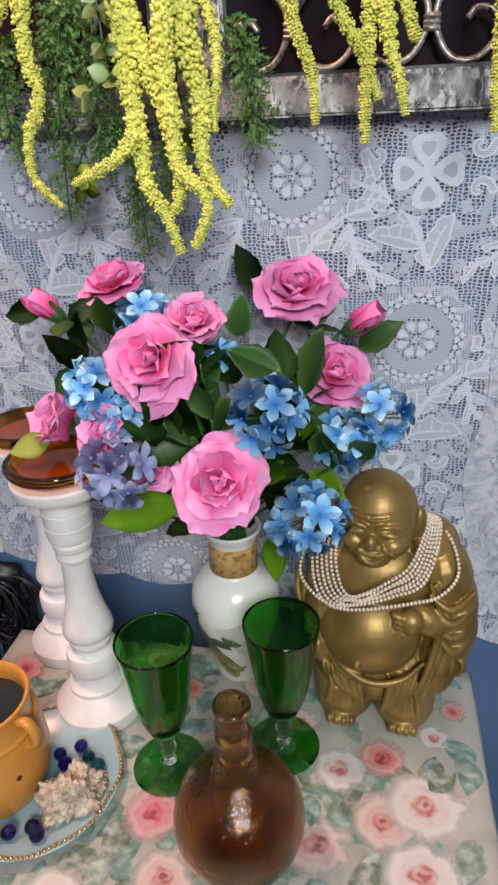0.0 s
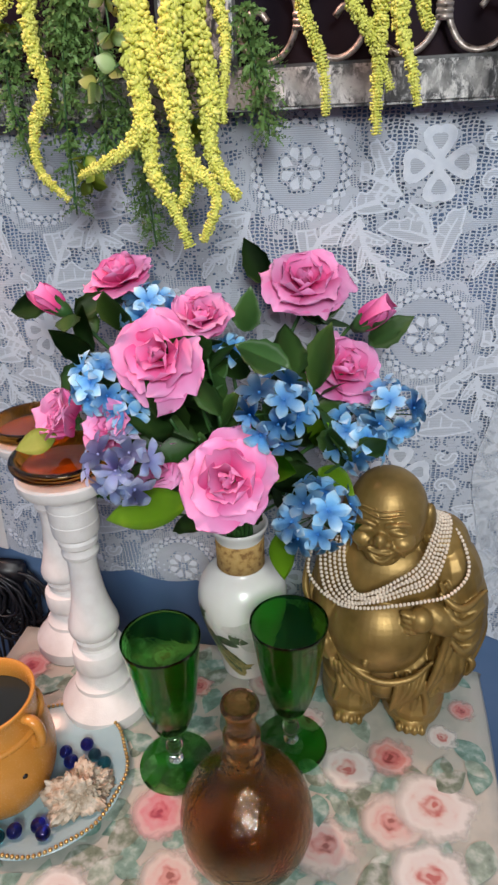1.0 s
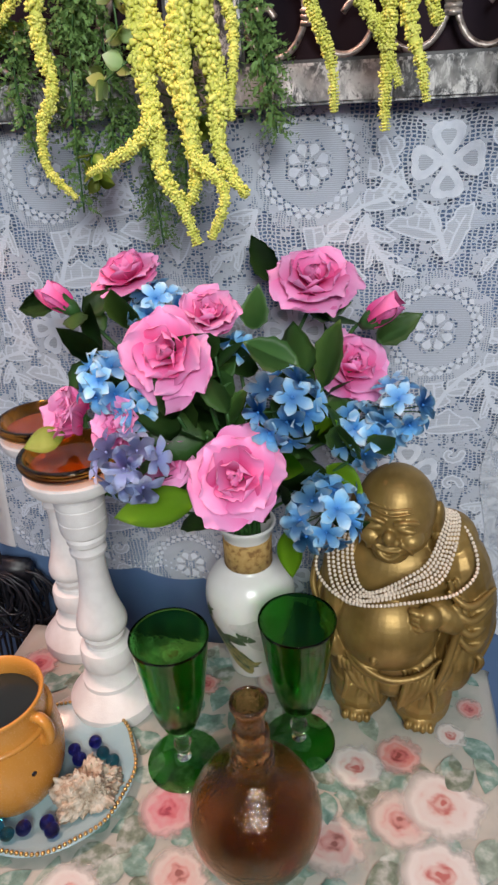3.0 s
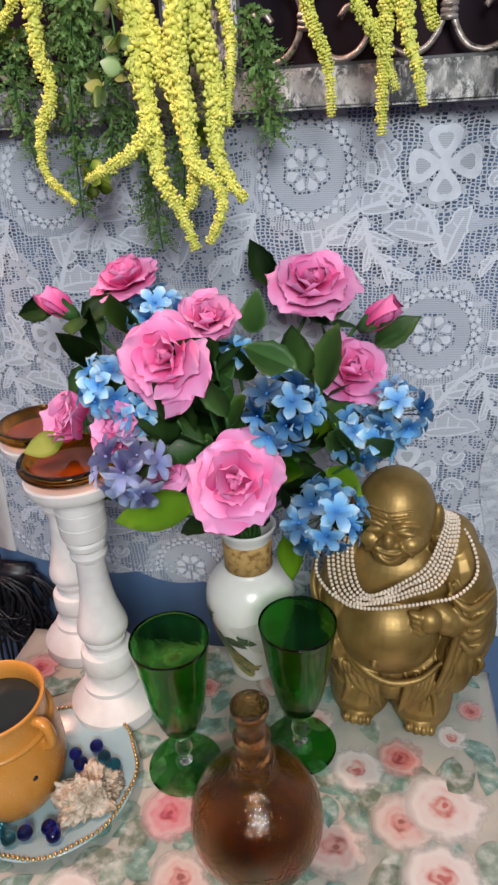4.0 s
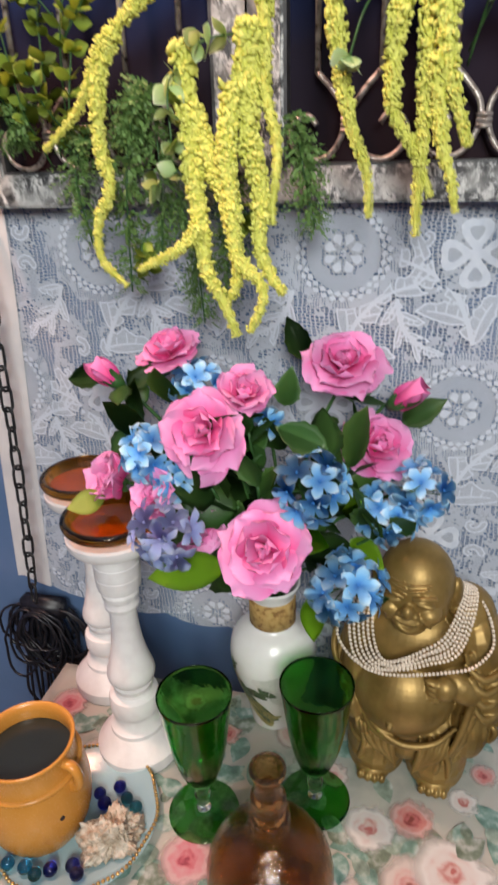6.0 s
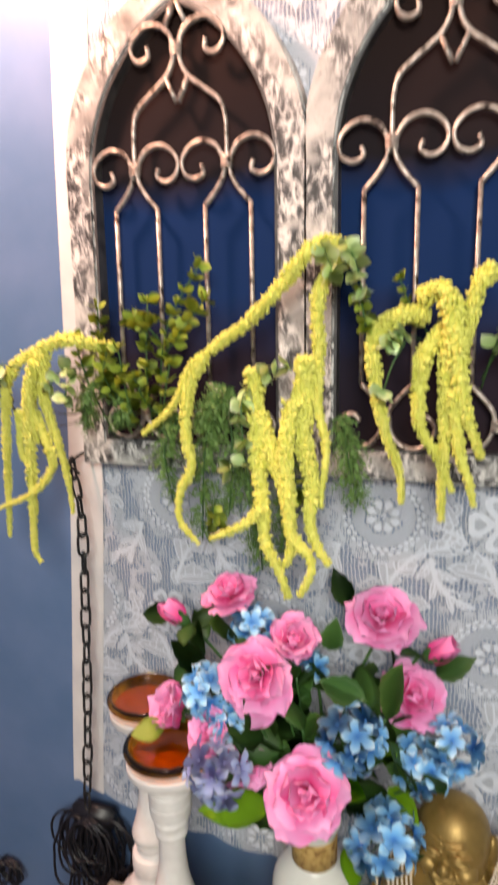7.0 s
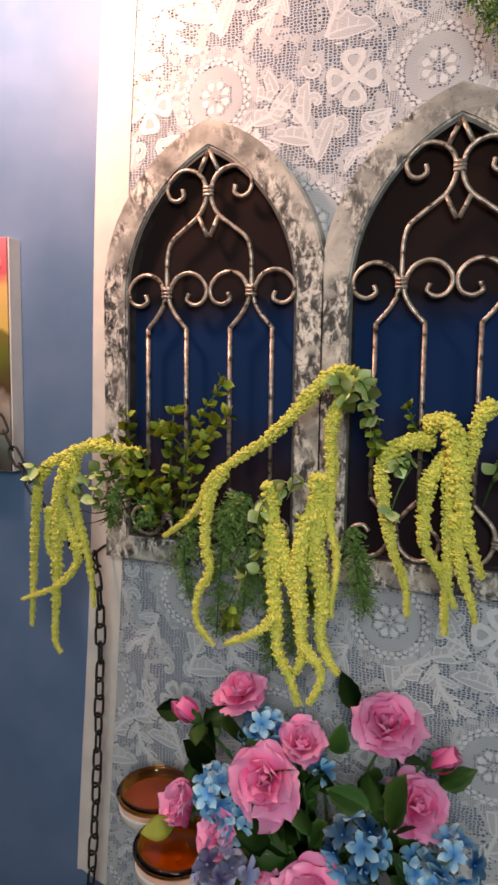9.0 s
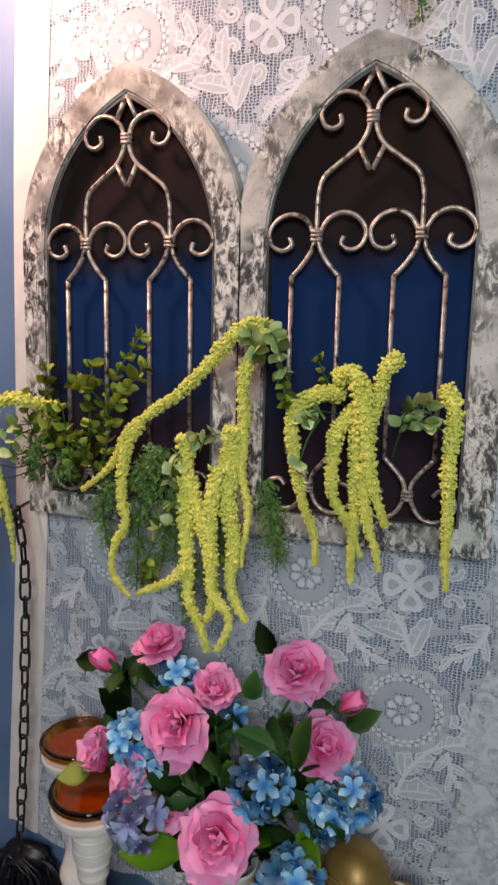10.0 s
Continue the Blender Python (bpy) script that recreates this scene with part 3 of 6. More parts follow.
def patch(field, pts, dig=False):
    """Fill an outline: the depth inside it, negative outside."""
    p = np.array(pts)
    c = p.mean(0)
    near, dx, dz = window(c[0], c[1], abs(p - c).max() + 0.003)
    if not len(near):
        return
    px, pz = dx + c[0], dz + c[1]
    best, inside = np.full(len(near), 9.0), np.zeros(len(near), bool)
    for (ax, az), (bx, bz) in zip(p, np.roll(p, -1, 0)):
        ex, ez = bx - ax, bz - az
        t = np.clip(((px - ax) * ex + (pz - az) * ez) / max(1e-12, ex * ex + ez * ez), 0, 1)
        best = np.minimum(best, np.hypot(px - ax - t * ex, pz - az - t * ez))
        inside ^= ((az > pz) != (bz > pz)) & (px < ex * (pz - az) / (ez if abs(ez) > 1e-9 else 1e-9) + ax)
    d = np.where(inside, best, -best)
    paint(field, near, -d if dig else d, dig)


def band(field, pts, half, dig=False):
    """A ribbon of weave along a line; half may narrow along it."""
    p = np.array(pts)
    c = p.mean(0)
    near, dx, dz = window(c[0], c[1], abs(p - c).max() + 0.012)
    if not len(near):
        return
    px, pz = dx + c[0], dz + c[1]
    best = np.full(len(near), -9.0)
    n = len(p) - 1
    for i in range(n):
        (ax, az), (bx, bz) = p[i], p[i + 1]
        ex, ez = bx - ax, bz - az
        t = np.clip(((px - ax) * ex + (pz - az) * ez) / max(1e-12, ex * ex + ez * ez), 0, 1)
        w = half(i / n) if callable(half) else half
        best = np.maximum(best, w - np.hypot(px - ax - t * ex, pz - az - t * ez))
    paint(field, near, -best if dig else best, dig)


# the woven motifs of the lace, repeated in half-drop rows
def outline(bm, pts, x, z, lift=0.0006):
    """A flat woven patch of the lace, laid on the hung net."""
    vs = []
    for px, pz in pts:
        vx, vz = x + px, z + pz
        if vz < lower_edge(vx) + 0.004 or vx < left_edge(vz) + 0.05 or vx > 0.45 or vz > 2.5:
            for v in vs:
                bm.verts.remove(v)
            return
        vs.append(bm.verts.new((vx, hang(vx, vz) - 0.45 * lift, vz)))
    if len(vs) > 2:
        bm.faces.new(vs)


def turn2(pts, a, ox=0.0, oz=0.0):
    c, s = math.cos(a), math.sin(a)
    return [(ox + p * c - q * s, oz + p * s + q * c) for p, q in pts]


def petal_shape(length, width, angle, start=0.0, n=6, blunt=1.6):
    up = [(start + length * i / n, width * math.sin(math.pi * (i / n) ** blunt * 0.96 + 0.04)) for i in range(n + 1)]
    return turn2(up + [(a, -b) for a, b in reversed(up[1:-1])], angle)


def ring(r, a0=0.0, a1=2 * math.pi, n=40, x=0.0, z=0.0, wave=0.0, waves=8):
    return [(x + (r + wave * math.cos(waves * a)) * math.cos(a), z + (r + wave * math.cos(waves * a)) * math.sin(a)) for a in (a0 + (a1 - a0) * i / n for i in range(n + 1))]


def lace_medallion(bm, x, z):
    """A many-petalled flower in a plain round field, inside a ring of lozenges and a collar of fine net."""
    near, dx, dz = window(x, z, 0.080)
    r, a = np.hypot(dx, dz), np.arctan2(dz, dx)
    paint(netted, near, np.minimum(0.0600 + 0.003 * np.cos(12 * a) - r, r - 0.047))
    paint(woven, near, np.minimum(0.0372 - r, 0.01))
    paint(woven, near, abs(r - 0.0215 + 0.0016 * np.cos(8 * a)) - 0.0013, True)
    paint(woven, near, np.where(r < 0.021, abs(np.sin(4 * a)) * r * 0.25 - 0.0008, 0.02), True)
    paint(woven, near, abs(r - 0.0055) - 0.0012, True)
    for i in range(8):
        outline(bm, petal_shape(0.0128, 0.0048, math.pi * 2 * (i + 0.5) / 8, 0.0074), x, z)
    for i in range(6):
        outline(bm, [(0.0035 * math.cos(i * 1.047 + k), 0.0035 * math.sin(i * 1.047 + k)) for k in (0, 0.7)] + [(0.0008 * math.cos(i * 1.047), 0.0008 * math.sin(i * 1.047))], x, z)
    n = 30
    for i in range(n):
        q = 2 * math.pi * i / n
        for rr, o in ((0.0408, 0.0), (0.0462, 0.5)):
            c, s = math.cos(q + o * 2 * math.pi / n), math.sin(q + o * 2 * math.pi / n)
            outline(bm, [((rr - 0.0030) * c, (rr - 0.0030) * s), (rr * c - s * 0.0040, rr * s + c * 0.0040), ((rr + 0.0030) * c, (rr + 0.0030) * s), (rr * c + s * 0.0040, rr * s - c * 0.0040)], x, z)


def lace_flower(bm, x, z, petals, spin):
    """A broad flower with thread-bound petals amid curling ribbons."""
    for i in range(petals):
        a = 2 * math.pi * i / petals + spin
        w = 0.0155 if petals == 4 else 0.0115
        up = [(0.004, 0.0030), (0.012, w * 0.62), (0.020, w * 0.92), (0.027, w * 0.98), (0.0315, w * 0.72), (0.0330, w * 0.34), (0.0318, 0.0)]
        shape = turn2(up + [(p, -q) for p, q in reversed(up[:-1])], a)
        patch(woven, [(x + p, z + q) for p, q in shape])
        ctr = turn2([(0.0205, 0)], a)[0]
        for p, q in zip(shape, shape[1:] + shape[:1]):
            k = 0.45
            outline(bm, [p, q, (ctr[0] + (q[0] - ctr[0]) * k, ctr[1] + (q[1] - ctr[1]) * k), (ctr[0] + (p[0] - ctr[0]) * k, ctr[1] + (p[1] - ctr[1]) * k)], x, z, 0.0008)
    outline(bm, ring(0.0068, n=14)[:-1], x, z, 0.0010)
    near, dx, dz = window(x, z, 0.01)
    for i in range(4):
        a = math.pi / 2 * i + 0.4
        paint(woven, near, np.hypot(dx - 0.0028 * math.cos(a), dz - 0.0028 * math.sin(a)) - 0.0014, True)
    for i in range(8):   # curls round the flower, each a ribbon rolled at its end
        a = 2 * math.pi * (i + 0.5) / 8 + spin
        flip = 1 if i % 2 else -1
        ox, oz = x + 0.050 * math.cos(a), z + 0.052 * math.sin(a)
        curl = [(ox + (0.0125 - 0.0016 * j) * math.cos(a + flip * (0.4 + 0.62 * j)), oz + (0.0125 - 0.0016 * j) * math.sin(a + flip * (0.4 + 0.62 * j))) for j in range(8)]
        band(woven, curl, lambda t: 0.0042 - 0.0016 * t)
        band(leafy, curl, lambda t: 0.0042 - 0.0016 * t)
        tail = [(ox + 0.0125 * math.cos(a + flip * 0.4), oz + 0.0125 * math.sin(a + flip * 0.4)), (x + 0.066 * math.cos(a - flip * 0.25), z + 0.068 * math.sin(a - flip * 0.25)), (x + 0.074 * math.cos(a - flip * 0.42), z + 0.076 * math.sin(a - flip * 0.42))]
        band(woven, tail, lambda t: 0.0040 - 0.002 * t)


def acanthus(at, angle, length, side):
    """A curling lobed leaf of close weave, cut out of the net round it."""
    back, front, rib, wide = [], [], [], []
    far = []
    for i in range(19):
        t = i / 18
        bend = side * 0.26 * length * t * t
        body = math.sin(math.pi * min(1.0, 0.08 + 0.92 * t ** 0.85)) ** 0.75
        lobes = 0.36 * body * (0.66 + 0.34 * abs(math.sin(2.7 * math.pi * t + 0.2)))
        rib.append((length * t, bend))
        back.append((length * t, bend + side * 0.19 * length * body))
        front.append((length * (t + 0.03 * math.sin(5.4 * math.pi * t)), bend - side * lobes * length))
        far.append((length * t * 1.04, bend + side * (0.19 * length * body + 0.0036)))
        wide.append((length * t * 1.04, bend - side * (lobes * length + 0.0036)))
    put = lambda pts: turn2(pts, angle, at[0], at[1])
    for field in (woven, leafy):
        patch(field, put(far + wide[::-1]), True)
        patch(field, put(back + front[::-1][1:-1]))
    band(ribbed, put(rib[:15]), lambda t: 0.0013 - 0.0006 * t)
    for i in (4, 8, 11):
        band(ribbed, put([rib[i], ((rib[i][0] * 0.35 + front[i + 2][0] * 0.65), rib[i][1] * 0.35 + front[i + 2][1] * 0.65)]), 0.0007)


def lace_spray(x, z, angle, flip, size=1.0):
    """A branch of lobed leaves on either side of a bowed stem."""
    stem = [(0.0225 * i * size, flip * 0.022 * size * math.sin(i * 0.55)) for i in range(6)]
    put = turn2(stem, angle, x, z)
    for i in range(6):
        side = 1 if i % 2 else -1
        lean = 0.25 * flip * math.cos(i * 0.55)
        acanthus(put[i], angle + lean + side * (0.66 - 0.10 * i), size * (0.060 - 0.003 * i), side)
    for field in (woven, leafy, ribbed):
        band(field, put, lambda t: 0.0024 - 0.0009 * t)


dense = bmesh.new()
PX = 0.270
for row in range(-4, 6):
    z = 1.295 + 0.161 * row
    for k in range(-3, 3):
        x = -0.08 + PX * k + (PX / 2 if row % 2 else 0) + 0.008 * row
        if not -0.62 < x < 0.38:
            continue
        for sx, sz, angle, flip, size in ((x - 0.002, z - 0.110, 0.74, 1, 0.98), (x + 0.006, z + 0.072, math.pi - 0.80, -1, 0.92), (x + 0.056, z - 0.046, -0.95, -1, 0.50), (x - 0.052, z - 0.040, math.pi + 0.80, 1, 0.52)):
            lace_spray(sx, sz, angle, flip, size)
    for k in range(-3, 3):
        x = -0.08 + PX * k + (PX / 2 if row % 2 else 0) + 0.008 * row
        fx = x + 0.127 + 0.012 * row * (row > 0)
        near, dx, dz = window(fx, z, 0.042)
        for field in (woven, leafy, ribbed):
            paint(field, near, np.hypot(dx, dz) - 0.040, True)
        lace_flower(dense, fx, z, 4 if row % 2 == 0 else 6, 0.05)
        near, dx, dz = window(x, z, 0.075)
        r = np.hypot(dx, dz)
        for field in (woven, leafy, ribbed):
            paint(field, near, np.where((r > 0.0372) | (field is not woven), r - 0.056, 0.02), True)
        lace_medallion(dense, x, z)
net.data.attributes.new("woven", "FLOAT", "POINT").data.foreach_set("value", woven)
net.data.attributes.new("leafy", "FLOAT", "POINT").data.foreach_set("value", leafy)
net.data.attributes.new("ribbed", "FLOAT", "POINT").data.foreach_set("value", ribbed)
net.data.attributes.new("netted", "FLOAT", "POINT").data.foreach_set("value", netted)
tagged(part("woven_motif", dense, lace_dense, lace_curtain, "dense white woven flowers and leaf veins of the lace", smooth=False), kind="stuff")
border = bmesh.new()
for i in range(150):
    x = -0.46 + 0.0072 * i
    for k, size in ((0, 0.0024), (1, 0.0018)):
        z = lower_edge(x) + 0.006 + 0.009 * k
        outline(border, [(-size, 0), (size, 0), (0, size * 1.5)], x, z, 0.0007)
tagged(part("border", border, lace_dense, lace_curtain, "row of small woven triangles along the scalloped hem", smooth=False), kind="stuff")

# ---- gothic arch frames with iron grilles ----
def ogive(hw, bottom, spring, apex, n=14):
    """The outline of a pointed arch, from the lower left clockwise."""
    h = apex - spring
    c = (h * h - hw * hw) / (2 * hw)
    big = hw + c
    end = math.asin(h / big)
    side = [(-(big * math.cos(end * i / n) - c), spring + big * math.sin(end * i / n)) for i in range(n + 1)]
    up = [(-hw, bottom + (spring - bottom) * i / 6) for i in range(6)]
    left = up + side
    return left + [(-x, z) for x, z in reversed(left[:-1])]


def arch_ring(inner, outer, y0, y1, bevel=0.0):
    """A closed arch-shaped band between two outlines, y0 in front."""
    bm = bmesh.new()
    n = len(inner)
    loops = [[bm.verts.new((x, y, z)) for x, z in line] for line, y in ((inner, y0), (outer, y0), (outer, y1), (inner, y1))]
    for a, b in zip(loops, loops[1:] + loops[:1]):
        for i in range(n):
            bm.faces.new((a[i], a[(i + 1) % n], b[(i + 1) % n], b[i]))
    bmesh.ops.recalc_face_normals(bm, faces=bm.faces)
    if bevel:
        es = [e for e in bm.edges if abs(e.verts[0].co.y - y0) < 1e-6 and abs(e.verts[1].co.y - y0) < 1e-6 and len(e.link_faces) == 2 and abs(e.link_faces[0].normal.dot(e.link_faces[1].normal)) < 0.5]
        bmesh.ops.bevel(bm, geom=es, offset=bevel, segments=2, affect="EDGES")
    return bm


def arch_window(x, lift):
    it = thing("arch_frame", (x, 0, lift), "grey distressed gothic arch frame with a scrolled iron grille", "wall decor", "gothic arches on the wall")
    outer, inner = ogive(0.151, 1.345, 1.700, 1.907), ogive(0.1155, 1.377, 1.690, 1.873)
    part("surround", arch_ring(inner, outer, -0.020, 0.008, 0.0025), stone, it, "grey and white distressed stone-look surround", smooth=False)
    liner_in = ogive(0.1125, 1.3795, 1.690, 1.868)
    part("liner", arch_ring(liner_in, inner, -0.0175, 0.006), steel_edge, it, "grey metal inner edge", smooth=False)
    bm = bmesh.new()
    bm.faces.new([bm.verts.new((px, 0.0, pz)) for px, pz in inner])
    ext = bmesh.ops.extrude_face_region(bm, geom=list(bm.faces))
    bmesh.ops.translate(bm, vec=(0, 0.006, 0), verts=[v for v in ext["geom"] if isinstance(v, bmesh.types.BMVert)])
    bmesh.ops.recalc_face_normals(bm, faces=bm.faces)
    part("panel", bm, navy_panel, it, "dark back panel, navy across the middle, near-black above and below", smooth=False)
    part("grille_joint", tube([(0, -0.013, 1.872), (0, -0.013, 1.866)], 0.0024, 6), iron, it)
    y = -0.0165

    def bar(points, r=0.0030, curved=True):
        line = spline([(a, y, b) for a, b in points], 6) if curved else [(a, y, b) for a, b in points]
        part("scroll_bar" if curved else "bar", tube(line, r, 8, flat=0.8), iron, it)

    def collar(cx, cz):
        bm = bmesh.new()
        for k in (-1, 0, 1):
            box(bm, (cx - 0.0068, y - 0.0042, cz + k * 0.0044 - 0.002), (cx + 0.0068, y + 0.0042, cz + k * 0.0044 + 0.002), 0.0008)
        part("collar", bm, iron, it)

    for s in (-1, 1):
        bar([(0, 1.870), (s * 0.0135, 1.842)], curved=False)
        bar([(s * 0.0028, 1.814), (s * 0.006, 1.832), (s * 0.017, 1.844), (s * 0.034, 1.848), (s * 0.0485, 1.841), (s * 0.0565, 1.828), (s * 0.0525, 1.815), (s * 0.043, 1.811), (s * 0.0345, 1.816), (s * 0.0355, 1.825)])
        bar([(s * 0.0028, 1.826), (s * 0.0045, 1.808), (s * 0.014, 1.791), (s * 0.036, 1.774), (s * 0.051, 1.761), (s * 0.0565, 1.744), (s * 0.0575, 1.722), (s * 0.0575, 1.700)])
        bar([(s * 0.0135, 1.7905), (s * 0.0015, 1.7655)], curved=False)
        for o in (-1, 1):   # scrolls either side of the middle collars, above and below the straight bars
            c = s * 0.0575
            bar([(c + o * 0.0028, 1.690), (c + o * 0.005, 1.703), (c + o * 0.014, 1.717), (c + o * 0.030, 1.7225), (c + o * 0.0455, 1.717), (c + o * 0.0550, 1.703), (c + o * 0.051, 1.688), (c + o * 0.039, 1.6825), (c + o * 0.0285, 1.688), (c + o * 0.031, 1.697)])
            bar([(c + o * 0.0028, 1.706), (c + o * 0.0034, 1.688), (c + o * 0.012, 1.671), (c + o * 0.0275, 1.653)])
            bar([(c + o * 0.0275, 1.654), (c + o * 0.0275, 1.451)], curved=False)
            bar([(c + o * 0.0275, 1.452), (c + o * 0.016, 1.440), (c + o * 0.0045, 1.424), (c + o * 0.0028, 1.404)])
            bar([(c + o * 0.0028, 1.416), (c + o * 0.006, 1.400), (c + o * 0.016, 1.386), (c + o * 0.031, 1.3815), (c + o * 0.045, 1.388), (c + o * 0.0525, 1.402), (c + o * 0.047, 1.415), (c + o * 0.035, 1.418), (c + o * 0.028, 1.411)])
        collar(s * 0.0575, 1.698)
        collar(s * 0.0575, 1.410)
    collar(0, 1.820)
    return it


arch_window(-0.3140, -0.002)
arch_window(-0.0190, 0.0)

# ---- the table and its cloth ----
TOP = 0.75
table = thing("side_table", (-0.15, -0.30, 0), "small wooden side table under a flowered cloth", "table")
bm = bmesh.new()
box(bm, (-0.285, -0.215, 0.715), (0.275, 0.235, 0.745), 0.004)
part("tabletop", bm, dark_wood, table, smooth=False)
for sx in (-0.26, 0.25):
    for sy in (-0.19, 0.21):
        bm = bmesh.new()
        box(bm, (sx - 0.02, sy - 0.02, 0), (sx + 0.02, sy + 0.02, 0.715), 0.003)
        part("leg", bm, dark_wood, table, smooth=False)

cloth = thing("tablecloth", (0, 0, 0), "cream oilcloth printed with pink roses and green leaves", "tablecloth")


def drape():
    """The cloth: flat on the top, falling over all four edges in soft folds."""
    bm = bmesh.new()
    x0, x1, y0, y1, drop = -0.439, 0.131, -0.519, -0.058, 0.16
    xs = [x0 - drop + drop * i / 8 for i in range(8)] + [x0 + (x1 - x0) * i / 40 for i in range(41)] + [x1 + drop * (i + 1) / 8 for i in range(8)]
    ys = [y0 - drop + drop * i / 8 for i in range(8)] + [y0 + (y1 - y0) * i / 30 for i in range(31)] + [y1 + 0.09 * (i + 1) / 8 for i in range(8)]
    grid = []
    for y in ys:
        row = []
        for x in xs:
            ox = max(x0 - x, 0, x - x1)
            oy = max(y0 - y, 0, y - y1)
            cx, cy = min(max(x, x0), x1), min(max(y, y0), y1)
            d = max(ox, oy)
            out = 0.006 * min(1, d / 0.01) + 0.05 * d * (0.5 + 0.5 * math.sin(40 * (x + y)))
            sx = (-1 if x < x0 else 1) * (out if ox else 0)
            sy = (-1 if y < y0 else 1) * (out if oy else 0)
            z = TOP - 0.0008 - max(0, d - 0.004) - 0.0015 * min(1, d / 0.005)
            z += 0 if d else 0.0003 * math.sin(31 * x + 17 * y)
            row.append(bm.verts.new((cx + sx, cy + sy, z)))
        grid.append(row)
    for a, b in zip(grid, grid[1:]):
        for i in range(len(xs) - 1):
            bm.faces.new((a[i], a[i + 1], b[i + 1], b[i]))
    return bm


part("sheet", drape(), oilcloth, cloth)


DISC = bpy.data.meshes.new("printed_rose")
DISC.from_pydata([(1.25 * math.cos(0.2 * math.pi * k / 2), 1.25 * math.sin(0.2 * math.pi * k / 2), 0.0) for k in range(20)], [], [list(range(20))])


def printed_rose(x, y, r, tone, order):
    """A printed rose, a thin film of ink on the cloth."""
    me = DISC.copy()
    me.materials.append(PRINT[tone])
    o = new("printed_rose", me)
    o.parent = cloth
    o.location = (min(max(x, -0.437 + 1.25 * r), 0.129 - 1.25 * r), min(max(y, -0.517 + 1.25 * r), -0.060 - 1.25 * r), TOP + 0.0014 + 0.00005 * order / 10)
    o.scale = (r * 0.88, r * 0.84, 1.0)
    tagged(o)


def printed_leaf(x, y, size, angle, mat, order):
    bm = bmesh.new()
    edge = [(size * (i / 13 - 0.5), size * 0.32 * math.sin(math.pi * (i / 13) ** 0.75)) for i in range(14)]
    pts = edge + [(a, -b * 0.9) for a, b in reversed(edge[1:-1])]
    c, s = math.cos(angle), math.sin(angle)
    pts = [(x + a * c - b * s, y + a * s + b * c) for a, b in pts]
    if all(-0.437 < p[0] < 0.129 and -0.517 < p[1] < -0.060 for p in pts):
        bm.faces.new([bm.verts.new((p, q, TOP + 0.0003 + 0.000003 * order)) for p, q in pts])
    if bm.faces:
        part("printed_leaf", bm, mat, cloth, smooth=False)
    else:
        bm.free()


for i, (x, y, r, tone) in enumerate(CLOTH_ROSES):
    printed_rose(x, y, r, tone, 10 * i)
leaf_rnd = random.Random(5)
for i, (x, y) in enumerate(CLOTH_LEAVES):
    printed_leaf(x, y, leaf_rnd.uniform(0.030, 0.046), leaf_rnd.uniform(0, 6.3), leaf_rnd.choice(PRINT_GREEN), i)
spots = [(x, y) for x, y, _, _ in CLOTH_ROSES]
for k in range(430):   # smaller sprays of leaves between the roses, over the whole top
    x, y = leaf_rnd.uniform(-0.42, 0.12), leaf_rnd.uniform(-0.51, -0.07)
    if min(math.hypot(x - a, y - b) for a, b in spots) > 0.025:
        printed_leaf(x, y, leaf_rnd.uniform(0.018, 0.040), leaf_rnd.uniform(0, 6.3), leaf_rnd.choice(PRINT_GREEN), 20 + k)



# ---- candlesticks ----
def candlestick(x, y, profile, turn):
    it = thing("candlestick", (x, y, TOP), "chalky white turned wooden candlestick with an amber glass dish", "candlestick", "white candlesticks")
    post = part("turned_post", lathe(profile, 56), white_paint, it)
    post.data.set_sharp_from_angle(angle=0.55)
    dish_z = profile[-1][1]
    r = 0.0492
    prof_out = [(0.0, 0.0), (0.030, 0.0), (0.0405, 0.0025), (0.0465, 0.007), (r, 0.013), (r - 0.001, 0.017), (r - 0.004, 0.0185), (r - 0.0075, 0.0172), (r - 0.010, 0.0125), (0.032, 0.0075), (0.0, 0.0065)]
    dish = part("glass_dish", lathe(rounded(prof_out, 2), 56), amber_glass, it, "amber glass candle dish")
    dish.location = (0, 0, dish_z + 0.0006)
    it.rotation_euler = (0, 0, turn)
    return it


POST = [(0, 0), (0.0480, 0), (0.0490, 0.003), (0.0488, 0.016), (0.0470, 0.0185), (0.0330, 0.036), (0.0315, 0.038), (0.0312, 0.043), (0.0280, 0.046), (0.0252, 0.054), (0.0252, 0.060), (0.0278, 0.064), (0.0284, 0.068), (0.0284, 0.083), (0.0272, 0.087), (0.0215, 0.091), (0.0205, 0.094), (0.0222, 0.097), (0.0222, 0.101), (0.0180, 0.103), (0.0178, 0.105),
        (0.0232, 0.107), (0.0262, 0.111), (0.0270, 0.116), (0.0262, 0.122), (0.0232, 0.132), (0.0200, 0.144), (0.0174, 0.158), (0.0156, 0.176), (0.0147, 0.195), (0.0147, 0.204), (0.0180, 0.207), (0.0186, 0.211), (0.0168, 0.214), (0.0166, 0.218), (0.0194, 0.221), (0.0198, 0.226), (0.0180, 0.229), (0.0225, 0.233), (0.0236, 0.240), (0.0238, 0.248),
        (0.0232, 0.2485), (0.0232, 0.2497), (0.0239, 0.2502), (0.0242, 0.264), (0.0236, 0.2645), (0.0236, 0.2657), (0.0244, 0.2662), (0.0244, 0.274), (0.0215, 0.278), (0.0300, 0.283), (0.0430, 0.288), (0.0460, 0.293), (0.0463, 0.300), (0.0445, 0.302), (0, 0.302)]
SHORT_POST = [(r, z * 0.97) for r, z in POST]
